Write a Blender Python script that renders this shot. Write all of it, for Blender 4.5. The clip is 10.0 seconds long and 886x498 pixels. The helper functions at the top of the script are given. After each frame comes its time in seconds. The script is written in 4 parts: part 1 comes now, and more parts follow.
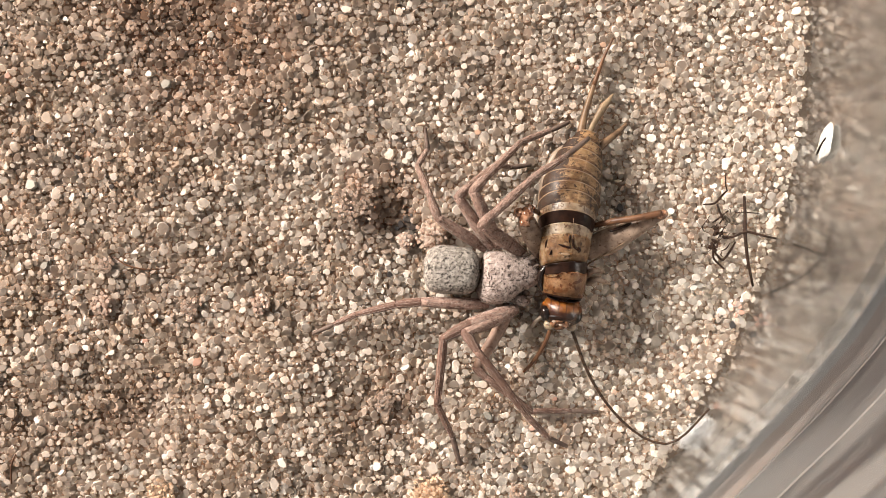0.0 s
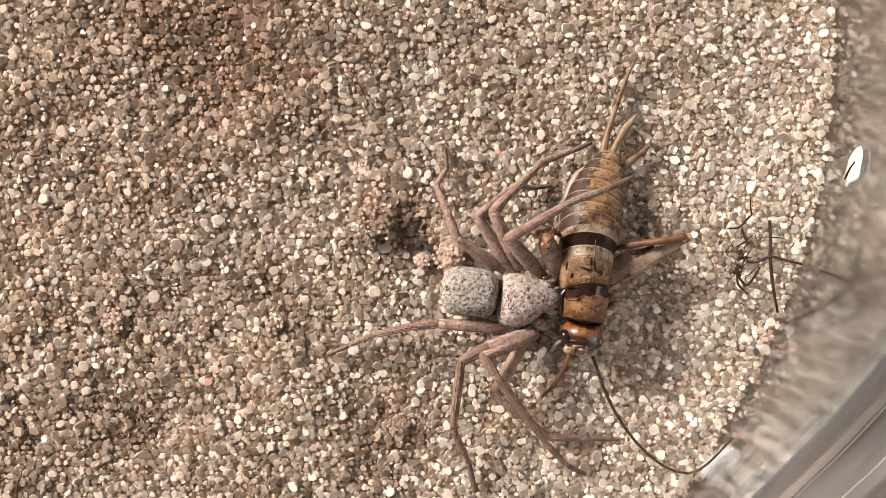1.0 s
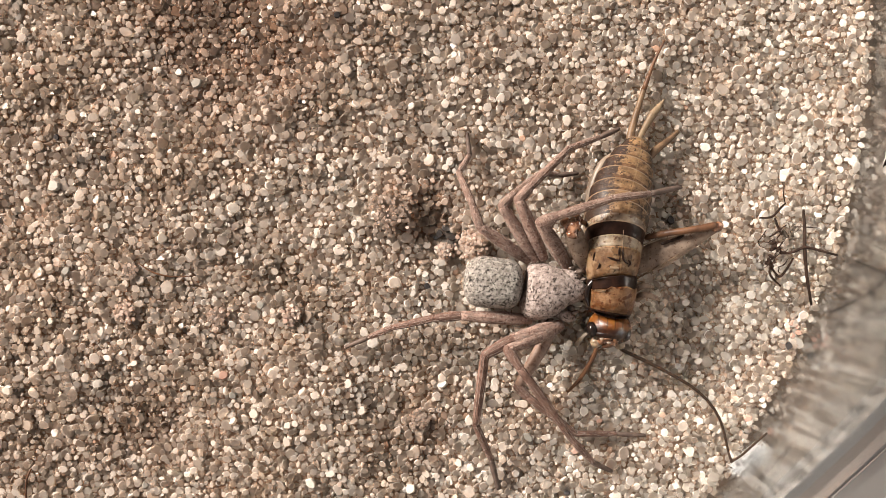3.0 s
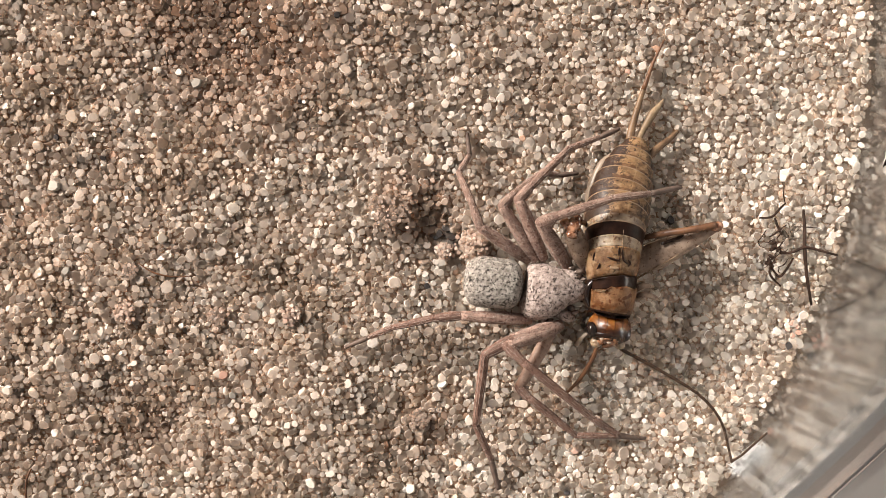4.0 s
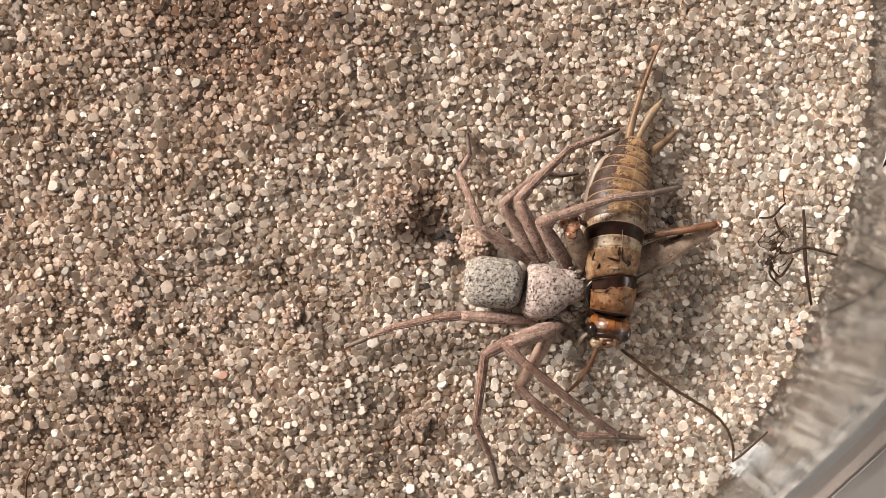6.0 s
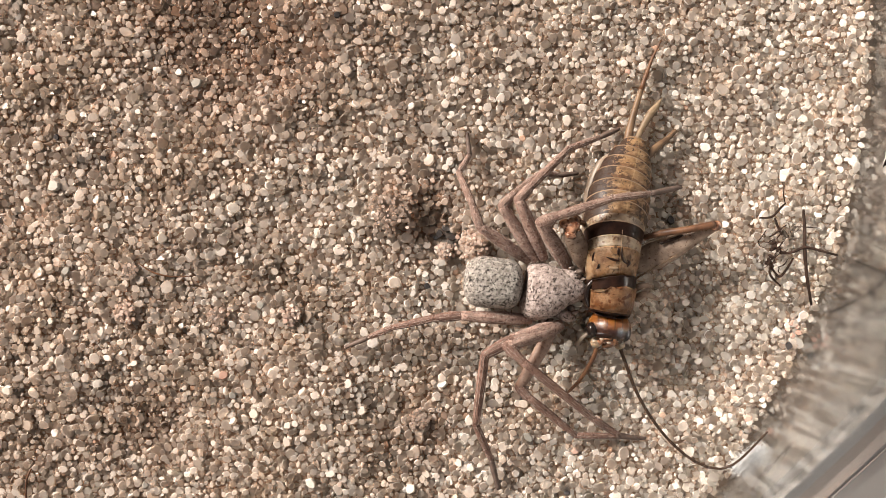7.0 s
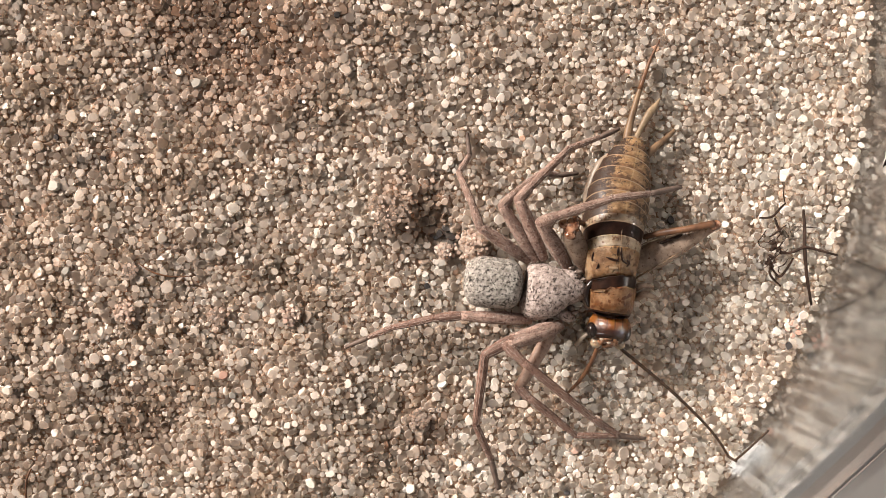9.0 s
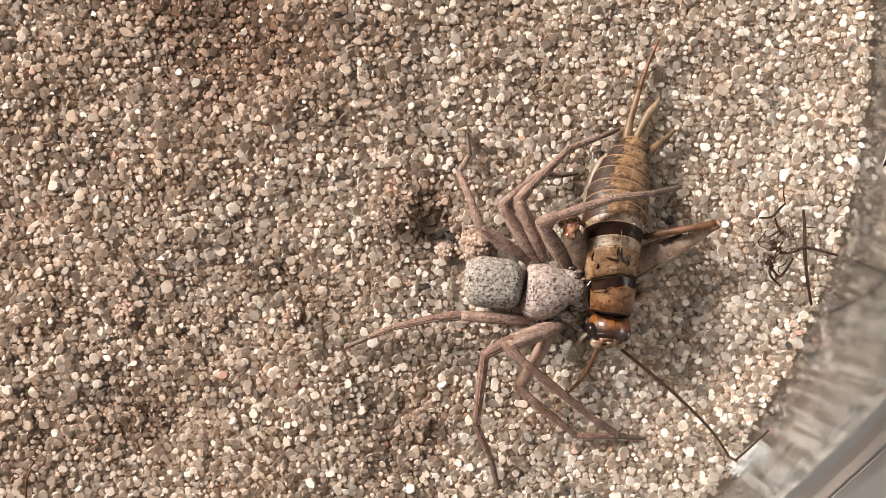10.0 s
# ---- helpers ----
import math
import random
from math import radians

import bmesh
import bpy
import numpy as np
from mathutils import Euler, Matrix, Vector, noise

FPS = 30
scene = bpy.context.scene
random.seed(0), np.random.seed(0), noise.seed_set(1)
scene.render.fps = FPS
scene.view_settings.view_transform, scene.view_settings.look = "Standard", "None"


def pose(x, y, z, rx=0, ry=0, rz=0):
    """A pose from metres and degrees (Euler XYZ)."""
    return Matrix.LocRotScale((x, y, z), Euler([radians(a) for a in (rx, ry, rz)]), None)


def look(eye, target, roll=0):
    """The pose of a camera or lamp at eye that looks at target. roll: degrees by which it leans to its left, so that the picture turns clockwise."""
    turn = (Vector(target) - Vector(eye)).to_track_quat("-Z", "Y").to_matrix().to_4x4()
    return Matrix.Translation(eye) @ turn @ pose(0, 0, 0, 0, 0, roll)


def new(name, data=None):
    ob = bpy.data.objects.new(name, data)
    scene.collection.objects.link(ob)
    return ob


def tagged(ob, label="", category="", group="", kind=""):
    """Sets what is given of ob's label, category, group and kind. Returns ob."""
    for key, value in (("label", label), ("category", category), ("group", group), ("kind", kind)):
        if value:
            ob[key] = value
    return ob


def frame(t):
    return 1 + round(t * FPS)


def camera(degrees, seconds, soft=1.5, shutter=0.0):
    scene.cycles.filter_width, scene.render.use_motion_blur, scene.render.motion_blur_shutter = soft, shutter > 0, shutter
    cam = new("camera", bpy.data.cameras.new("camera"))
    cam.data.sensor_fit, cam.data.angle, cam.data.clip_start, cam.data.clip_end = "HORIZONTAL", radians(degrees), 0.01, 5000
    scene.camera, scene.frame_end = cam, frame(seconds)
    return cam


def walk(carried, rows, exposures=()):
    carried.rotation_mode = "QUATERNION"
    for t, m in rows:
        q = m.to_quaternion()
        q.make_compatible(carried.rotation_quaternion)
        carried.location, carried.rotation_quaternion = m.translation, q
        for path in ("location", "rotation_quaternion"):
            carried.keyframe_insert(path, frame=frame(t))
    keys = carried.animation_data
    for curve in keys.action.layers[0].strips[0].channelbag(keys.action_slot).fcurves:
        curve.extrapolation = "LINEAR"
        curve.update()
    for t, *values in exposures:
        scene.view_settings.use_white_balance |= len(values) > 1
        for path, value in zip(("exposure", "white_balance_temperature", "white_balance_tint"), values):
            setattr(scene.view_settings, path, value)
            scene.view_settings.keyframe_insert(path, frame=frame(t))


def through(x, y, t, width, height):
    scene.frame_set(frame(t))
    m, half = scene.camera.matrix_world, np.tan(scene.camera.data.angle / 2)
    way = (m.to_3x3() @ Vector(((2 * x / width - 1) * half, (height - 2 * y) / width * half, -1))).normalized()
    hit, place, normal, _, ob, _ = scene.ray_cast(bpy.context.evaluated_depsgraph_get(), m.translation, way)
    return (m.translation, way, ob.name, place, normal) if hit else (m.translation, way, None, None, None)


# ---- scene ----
# Units below are millimetres on the sand's surface (z = 0); MM turns them into metres.
MM = 0.001
cam = camera(50.0, 10.0, soft=0.58)
CAMERA = [
    (0.0, 1.76, 0.26, 61.98, -0.879, -0.722, -0.931),
    (0.1, 1.51, 0.19, 61.69, -1.08, -0.782, -0.826),
    (0.2, 1.23, 0.08, 61.41, -0.583, -1.527, -0.723),
    (0.3, 1.07, 0.03, 61.08, -1.315, 0.415, -0.632),
    (0.4, 0.81, -0.08, 60.8, -0.661, 0.029, -0.525),
    (0.5, 0.56, -0.17, 60.5, -0.344, -0.046, -0.421),
    (0.6, 0.66, -0.11, 60.56, 0.375, -0.327, -0.364),
    (0.7, 0.75, -0.06, 60.63, 1.212, -1.158, -0.318),
    (0.8, 0.85, -0.01, 60.69, 2.129, -1.303, -0.272),
    (0.9, 0.98, 0.1, 60.74, 1.071, -0.673, -0.196),
    (1.0, 1.1, 0.2, 60.79, 0.425, -0.259, -0.132),
    (1.1, 0.85, 0.29, 60.32, 1.067, -0.514, -0.104),
    (1.2, 0.62, 0.4, 59.84, 0.984, -0.331, -0.069),
    (1.3, 0.38, 0.52, 59.35, 0.284, 0.024, -0.033),
    (1.4, 0.14, 0.62, 58.88, 0.218, -0.076, -0.001),
    (1.5, -0.11, 0.72, 58.39, -0.265, -0.11, 0.032),
    (1.6, -0.06, 0.61, 58.51, -0.643, 0.378, 0.028),
    (1.7, -0.02, 0.5, 58.63, -0.232, -0.059, 0.028),
    (1.8, 0.03, 0.39, 58.75, -0.046, 0.152, 0.026),
    (1.9, 0.08, 0.28, 58.86, 0.087, -0.001, 0.024),
    (2.0, 0.12, 0.16, 58.98, -0.051, 0.009, 0.022),
    (2.5, 0.0, -0.0, 58.85, 0.0, -0.0, 0.0),
    (2.8, 0.0, -0.0, 58.85, 0.0, -0.0, 0.0),
    (10.0, 0.0, -0.0, 58.85, 0.0, -0.0, 0.0),
]
walk(cam, [(t, pose(x * MM, y * MM, z * MM, rx, ry, rz)) for t, x, y, z, rx, ry, rz in CAMERA],
     exposures=[(0.0, 1.21, 6520, 9), (1.5, 1.14, 6500, 9), (4.0, 1.08, 6450, 9), (10.0, 1.11, 6400, 9)])

# ---- light ----
SUN_ELEVATION, SUN_FROM = 27.5, 146.0     # degrees; SUN_FROM is counted from +x towards +y
world = bpy.data.worlds.new("sky")
scene.world = world
world.use_nodes = True
sky = world.node_tree.nodes.new("ShaderNodeTexSky")
sky.sky_type, sky.sun_disc = "NISHITA", False
sky.sun_elevation, sky.sun_rotation = radians(SUN_ELEVATION), radians(90 - SUN_FROM)
world.node_tree.nodes["Background"].inputs["Strength"].default_value = 0.07
warm = world.node_tree.nodes.new("ShaderNodeMix")      # daylight that has come in through a room
warm.data_type, warm.blend_type = "RGBA", "MULTIPLY"
warm.inputs[0].default_value, warm.inputs[7].default_value = 1.0, (1.0, 0.64, 0.4, 1)
world.node_tree.links.new(sky.outputs[0], warm.inputs[6])
world.node_tree.links.new(warm.outputs[2], world.node_tree.nodes["Background"].inputs["Color"])
sun = new("sun", bpy.data.lights.new("sun", "SUN"))
sun.data.energy, sun.data.angle, sun.data.color = 5.0, radians(20), (1.0, 0.965, 0.91)
e, a = radians(SUN_ELEVATION), radians(SUN_FROM)
sun.matrix_world = look((0.3 * math.cos(a) * math.cos(e), 0.3 * math.sin(a) * math.cos(e), 0.3 * math.sin(e)), (0, 0, 0))


# ---- materials ----
def nodes_of(name):
    m = bpy.data.materials.new(name)
    m.use_nodes = True
    nt = m.node_tree
    return m, nt, nt.nodes["Principled BSDF"]


def node(nt, kind, settings=None, **ins):
    n = nt.nodes.new("ShaderNode" + kind)
    if settings:
        n.operation = settings["operation"]
    for key, value in ins.items():
        key = int(key[1:]) if key[0] == "i" and key[1:].isdigit() else key.replace("_", " ")
        if isinstance(value, bpy.types.NodeSocket):
            nt.links.new(value, n.inputs[key])
        else:
            n.inputs[key].default_value = value
    return n


def ramp(nt, fac, stops, mode="LINEAR"):
    n = nt.nodes.new("ShaderNodeValToRGB")
    n.color_ramp.interpolation = mode
    while len(n.color_ramp.elements) < len(stops):
        n.color_ramp.elements.new(0.5)
    for el, (p, c) in zip(n.color_ramp.elements, stops):
        el.position, el.color = p, (*c, 1)
    nt.links.new(fac, n.inputs[0])
    return n.outputs[0]


def mixed(nt, fac, a, b, mode="MIX"):
    n = nt.nodes.new("ShaderNodeMix")
    n.data_type, n.blend_type = "RGBA", mode
    for key, value in ((0, fac), (6, a), (7, b)):
        if isinstance(value, bpy.types.NodeSocket):
            nt.links.new(value, n.inputs[key])
        else:
            n.inputs[key].default_value = (*value, 1) if isinstance(value, tuple) else value
    return n.outputs[2]


def noise_of(nt, per_mm, detail=3.0, rough=0.55, spot=False):
    co = node(nt, "TexCoord").outputs["Object"]
    if spot:
        return node(nt, "TexVoronoi", Vector=co, Scale=per_mm * 1000).outputs["Distance"]
    return node(nt, "TexNoise", Vector=co, Scale=per_mm * 1000, Detail=detail, Roughness=rough).outputs["Fac"]


def bumped(nt, bsdf, height, mm, strength=0.6):
    b = node(nt, "Bump", Height=height, Distance=mm * MM, Strength=strength)
    nt.links.new(b.outputs[0], bsdf.inputs["Normal"])


def scattering(p, mm):
    """Light that spreads that far inside a thin horny shell."""
    if mm:
        p.inputs["Subsurface Weight"].default_value, p.inputs["Subsurface Scale"].default_value = 0.45, mm * MM
        p.inputs["Subsurface Radius"].default_value = (1.0, 0.55, 0.3)


def skin(name, stops, per_mm, rough, fine=6.0, mm=0.03, gloss=0.5, coat=0.0, speck=None, through=0.0, deep=0.0, blots=False):
    """A body surface: a ramp over coarse noise, fine relief, dark specks and some light through it."""
    m, nt, p = nodes_of(name)
    colour = ramp(nt, noise_of(nt, per_mm), stops)
    grain = noise_of(nt, fine, 4)
    colour = mixed(nt, 0.25, colour, ramp(nt, grain, [(0.3, (0.35, 0.32, 0.3)), (0.7, (1, 1, 1))]), "MULTIPLY")
    if speck:
        size, amount, dark = speck
        for k, less in ((1.0, 0.0), (0.55, 0.035))[: 2 if blots else 1]:
            spots = ramp(nt, noise_of(nt, size * k, 2, 0.7), [(amount - less - 0.03, dark), (amount - less + 0.03, (1, 1, 1))])
            colour = mixed(nt, 1.0, colour, spots, "MULTIPLY")
    nt.links.new(colour, p.inputs["Base Color"])
    p.inputs["Roughness"].default_value, p.inputs["Specular IOR Level"].default_value = rough, gloss
    p.inputs["Coat Weight"].default_value, p.inputs["Coat Roughness"].default_value = coat, 0.2
    bumped(nt, p, grain, mm)
    scattering(p, deep)
    if through:
        t = node(nt, "BsdfTranslucent", Color=colour)
        mx = node(nt, "MixShader", i0=through, i1=p.outputs[0], i2=t.outputs[0])
        nt.links.new(mx.outputs[0], nt.nodes["Material Output"].inputs["Surface"])
    return m


def quartz(name, stops, by="island", through=0.3, tint=True, clear=0.0, lit_rim=0.0, matte=False):
    """Sand grains: each its own colour, cloudy inside, rather glossy, letting some light through."""
    m, nt, p = nodes_of(name)
    if by == "island":
        chance = node(nt, "NewGeometry").outputs["Random Per Island"]
    else:
        chance = node(nt, "ObjectInfo").outputs["Random"]
    colour = ramp(nt, chance, stops)
    if tint:
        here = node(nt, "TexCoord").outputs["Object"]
        paler_by_x = node(nt, "Math", {"operation": "MULTIPLY_ADD"}, i0=node(nt, "SeparateXYZ", Vector=here).outputs["X"], i1=3.2, i2=noise_of(nt, 0.16, 3, 0.6)).outputs[0]      # paler to one side of the cup
        place = ramp(nt, paler_by_x, [(0.36, (0.82, 0.72, 0.62)), (0.48, (0.97, 0.905, 0.85)), (0.6, (1, 0.968, 0.925))])
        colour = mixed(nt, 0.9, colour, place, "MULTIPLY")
        for spot, ragged_by, inner, outer, most in BROWN_PATCHES:
            away = node(nt, "VectorMath", {"operation": "DISTANCE"}, i0=here, i1=Vector(spot) * MM).outputs["Value"]
            ragged = node(nt, "Math", {"operation": "MULTIPLY_ADD"}, i0=noise_of(nt, 0.35, 4, 0.7), i1=ragged_by * MM, i2=away).outputs[0]
            browner = node(nt, "MapRange", Value=ragged, From_Min=inner * MM, From_Max=outer * MM, To_Min=most, To_Max=0.0)
            colour = mixed(nt, browner.outputs[0], colour, (0.66, 0.52, 0.43), "MULTIPLY")
    cloud = noise_of(nt, 4.0, 3)
    colour = mixed(nt, 0.3, colour, ramp(nt, cloud, [(0.3, (0.6, 0.52, 0.45)), (0.65, (1, 1, 1))]), "MULTIPLY")
    if lit_rim:      # light caught in the rim, painted white, on some more than others
        rim_share = node(nt, "Math", {"operation": "FRACT"}, i0=node(nt, "Math", {"operation": "MULTIPLY"}, i0=chance, i1=53.3).outputs[0]).outputs[0]
        colour = mixed(nt, node(nt, "Math", {"operation": "MULTIPLY"}, i0=rim_share, i1=lit_rim).outputs[0], colour, (0.93, 0.9, 0.85))
    nt.links.new(colour, p.inputs["Base Color"])
    other = node(nt, "Math", {"operation": "FRACT"}, i0=node(nt, "Math", {"operation": "MULTIPLY"}, i0=chance, i1=37.7).outputs[0]).outputs[0]
    gloss = node(nt, "MapRange", Value=other, To_Min=0.75 if matte else 0.45, To_Max=0.95 if matte else 0.9)
    nt.links.new(gloss.outputs[0], p.inputs["Roughness"])
    bumped(nt, p, cloud, 0.03, 0.35)
    t = node(nt, "BsdfTranslucent", Color=mixed(nt, 0.5, colour, (0.95, 0.87, 0.78), "MULTIPLY"))
    body = node(nt, "MixShader", i0=through, i1=p.outputs[0], i2=t.outputs[0]).outputs[0]
    if clear:
        third = node(nt, "Math", {"operation": "FRACT"}, i0=node(nt, "Math", {"operation": "MULTIPLY"}, i0=chance, i1=91.3).outputs[0]).outputs[0]
        pure = node(nt, "MapRange", Value=third, To_Min=clear * 0.3, To_Max=clear)
        glassy = node(nt, "BsdfTransparent", Color=(0.98, 0.96, 0.93, 1))
        body = node(nt, "MixShader", i0=pure.outputs[0], i1=body, i2=glassy.outputs[0]).outputs[0]
        fourth = node(nt, "Math", {"operation": "FRACT"}, i0=node(nt, "Math", {"operation": "MULTIPLY"}, i0=chance, i1=213.7).outputs[0]).outputs[0]
        some = node(nt, "Math", {"operation": "GREATER_THAN"}, i0=fourth, i1=0.42).outputs[0]
        share = node(nt, "Math", {"operation": "MULTIPLY"}, i0=some, i1=0.6).outputs[0]
        crystal = node(nt, "BsdfGlass", Color=(0.99, 0.96, 0.92, 1), Roughness=0.3, IOR=1.46)
        body = node(nt, "MixShader", i0=share, i1=body, i2=crystal.outputs[0]).outputs[0]
    nt.links.new(body, nt.nodes["Material Output"].inputs["Surface"])
    return m


def clear_plastic(name, tint, rough, floor, smear=0.35, haze_most=0.08, steep=3.0, flute=0.25, thread=False):
    """Thin clear plastic: light passes with a slight tint, gloss rises towards grazing angles."""
    m, nt, p = nodes_of(name)
    nt.nodes.remove(p)
    facing = node(nt, "LayerWeight", Blend=0.5).outputs["Facing"]
    power = node(nt, "Math", {"operation": "POWER"}, i0=facing, i1=steep).outputs[0]
    fac = node(nt, "MapRange", Value=power, To_Min=floor, To_Max=0.95).outputs[0]
    stretched = node(nt, "Mapping", Vector=node(nt, "TexCoord").outputs["Object"], Scale=(0.12, 0.12, 1.6))
    scratch = node(nt, "TexNoise", Vector=stretched.outputs[0], Scale=1000.0, Detail=4.0).outputs["Fac"]
    clear = node(nt, "BsdfTransparent", Color=(*tint, 1))
    gloss = node(nt, "BsdfGlossy", Color=(0.95, 0.95, 0.95, 1), Roughness=rough)
    if thread:      # streaks that run with the screw thread
        fluted = node(nt, "Mapping", Vector=node(nt, "TexCoord").outputs["UV"], Scale=(0.05, 0.5, 1))
        flutes = node(nt, "TexNoise", Vector=fluted.outputs[0], Scale=1.0, Detail=1.5).outputs["Fac"]
    else:
        fluted = node(nt, "Mapping", Vector=node(nt, "TexCoord").outputs["Object"], Scale=(1.5, 1.5, 0.06))
        flutes = node(nt, "TexNoise", Vector=fluted.outputs[0], Scale=1000.0, Detail=4.0).outputs["Fac"]
    spot = node(nt, "SeparateXYZ", Vector=node(nt, "TexCoord").outputs["Object"])
    side = node(nt, "MapRange", Value=spot.outputs["Y"], From_Min=-0.036, From_Max=-0.016, To_Min=1.0, To_Max=0.1)      # streaked on one side,
    high = node(nt, "MapRange", Value=spot.outputs["Z"], From_Min=0.0155, From_Max=0.0185, To_Min=0.06, To_Max=1.0)     # above the sand's line
    streaked = node(nt, "Math", {"operation": "MULTIPLY"}, i0=side.outputs[0], i1=high.outputs[0]).outputs[0]
    b0 = node(nt, "Bump", Height=flutes, Distance=0.15 * MM, Strength=node(nt, "Math", {"operation": "MULTIPLY"}, i0=streaked, i1=flute).outputs[0])
    b = node(nt, "Bump", Height=scratch, Distance=0.2 * MM, Strength=node(nt, "Math", {"operation": "MULTIPLY"}, i0=streaked, i1=smear).outputs[0], Normal=b0.outputs[0])
    nt.links.new(b.outputs[0], gloss.inputs["Normal"])
    # whitish haze streaks painted in place of drawn-out reflections
    haze = node(nt, "BsdfDiffuse", Color=(0.75, 0.74, 0.71, 1))
    pale_streaks = node(nt, "Math", {"operation": "MULTIPLY"}, i0=ramp(nt, flutes, [(0.46, (haze_most * 0.05,) * 3), (0.6, (haze_most,) * 3)]), i1=streaked).outputs[0]
    inner = node(nt, "MixShader", i0=pale_streaks, i1=clear.outputs[0], i2=haze.outputs[0])
    mx = node(nt, "MixShader", i0=fac, i1=inner.outputs[0], i2=gloss.outputs[0])
    nt.links.new(mx.outputs[0], nt.nodes["Material Output"].inputs["Surface"])
    return m


BROWN_PATCHES = [  # darker brown patches in the sand: place, raggedness, inner and outer reach, strength
    ((-12.74, 14.56, 0), 14, 10.5, 15.5, 0.85), ((-1.4, 2.4, 0), 5, 4.0, 6.0, 0.7), ((-1.3, -11.3, 0), 5, 3.6, 5.6, 0.6), ((-18.6, -11.4, 0), 6, 4.2, 6.6, 0.6)]
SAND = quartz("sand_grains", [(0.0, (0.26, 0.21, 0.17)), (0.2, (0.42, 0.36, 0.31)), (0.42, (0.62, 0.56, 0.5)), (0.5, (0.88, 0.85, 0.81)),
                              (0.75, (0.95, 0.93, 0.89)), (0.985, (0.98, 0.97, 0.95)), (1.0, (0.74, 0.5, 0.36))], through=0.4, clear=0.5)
# edges of the same grains, whitened as if light gathered there
SAND_EDGE = quartz("bright_grain_edges", [(0.0, (0.26, 0.21, 0.17)), (0.2, (0.42, 0.36, 0.31)), (0.42, (0.62, 0.56, 0.5)), (0.5, (0.88, 0.85, 0.81)),
                                        (0.75, (0.95, 0.93, 0.89)), (0.985, (0.98, 0.97, 0.95)), (1.0, (0.74, 0.5, 0.36))], through=0.45, clear=0.1, lit_rim=0.62)
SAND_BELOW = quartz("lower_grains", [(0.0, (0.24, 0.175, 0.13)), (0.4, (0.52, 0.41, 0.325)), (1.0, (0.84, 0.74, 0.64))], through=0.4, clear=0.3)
CLUMP = quartz("cemented_grains", [(0.0, (0.58, 0.42, 0.34)), (0.5, (0.74, 0.59, 0.5)), (1.0, (0.92, 0.82, 0.73))], tint=False, clear=0.1)
ORANGE_CLUMP = quartz("orange_cemented_grains", [(0.0, (0.62, 0.42, 0.28)), (0.5, (0.8, 0.6, 0.43)), (1.0, (0.9, 0.74, 0.58))], tint=False, clear=0.1)
BROWN_CLUMP = quartz("stained_grains", [(0.0, (0.42, 0.3, 0.23)), (0.5, (0.56, 0.43, 0.35)), (1.0, (0.72, 0.6, 0.52))], tint=False, clear=0.4)
DARK_STONE = quartz("dark_mineral", [(0.0, (0.015, 0.012, 0.012)), (1.0, (0.06, 0.05, 0.045))], "object", 0.0, False)
PALE_STONE = quartz("pale_quartz", [(0.0, (0.7, 0.63, 0.54)), (1.0, (0.88, 0.83, 0.76))], "object", 0.25, False)
GREY_STONE = quartz("grey_quartz", [(0.0, (0.34, 0.33, 0.29)), (1.0, (0.5, 0.47, 0.42))], "object", 0.2, False)
RED_STONE = quartz("iron_quartz", [(0.0, (0.46, 0.27, 0.2)), (1.0, (0.74, 0.5, 0.4))], "object", 0.3, False)
BED = quartz("packed_sand", [(0.0, (0.5, 0.38, 0.3)), (1.0, (0.5, 0.38, 0.3))], "island", 0.0)
CUP = clear_plastic("clear_plastic", (0.93, 0.925, 0.9), 0.11, 0.14, 0.2, 0.25, 2.2, 0.4)
UPPER = clear_plastic("thin_clear_plastic", (0.995, 0.945, 0.915), 0.3, 0.0, 0.0, 0.1, 4.0, 0.15, True)
RIM = clear_plastic("thick_clear_plastic", (0.93, 0.93, 0.93), 0.5, 0.02, 0.0, 0.12, 4.0, 0.1, True)
PUNCH = skin("stressed_plastic", [(0.3, (0.34, 0.33, 0.31)), (0.7, (0.58, 0.57, 0.54))], 2, 0.4)
SILK = skin("white_silk", [(0.3, (0.88, 0.88, 0.88)), (0.7, (0.95, 0.95, 0.95))], 2, 0.6, through=0.5)
TABLE = skin("grey_laminate", [(0.3, (0.4, 0.4, 0.4)), (0.7, (0.46, 0.46, 0.46))], 0.03, 0.5, fine=7.0, mm=0.004)
SPIDER_BACK = skin("dusty_grey_cuticle", [(0.33, (0.15, 0.132, 0.113)), (0.65, (0.44, 0.4, 0.355))], 4.0, 0.8, fine=11, mm=0.25, speck=(6.0, 0.41, (0.1, 0.083, 0.07)), blots=True)
SPIDER_FRONT = skin("dusty_pink_cuticle", [(0.33, (0.215, 0.158, 0.135)), (0.65, (0.54, 0.445, 0.4))], 4.0, 0.8, fine=11, mm=0.25, speck=(6.0, 0.4, (0.1, 0.075, 0.062)), blots=True)
SPIDER_LEG = skin("dusty_brown_leg", [(0.3, (0.14, 0.082, 0.062)), (0.7, (0.35, 0.237, 0.19))], 1.6, 0.6, fine=9, mm=0.16, gloss=0.3, speck=(8.0, 0.45, (0.5, 0.41, 0.37)))
SPIDER_FEMUR = skin("pale_dusty_thigh", [(0.3, (0.205, 0.12, 0.092)), (0.7, (0.49, 0.335, 0.272))], 1.8, 0.6, fine=9, mm=0.16, gloss=0.3, speck=(7.0, 0.43, (0.45, 0.35, 0.31)))
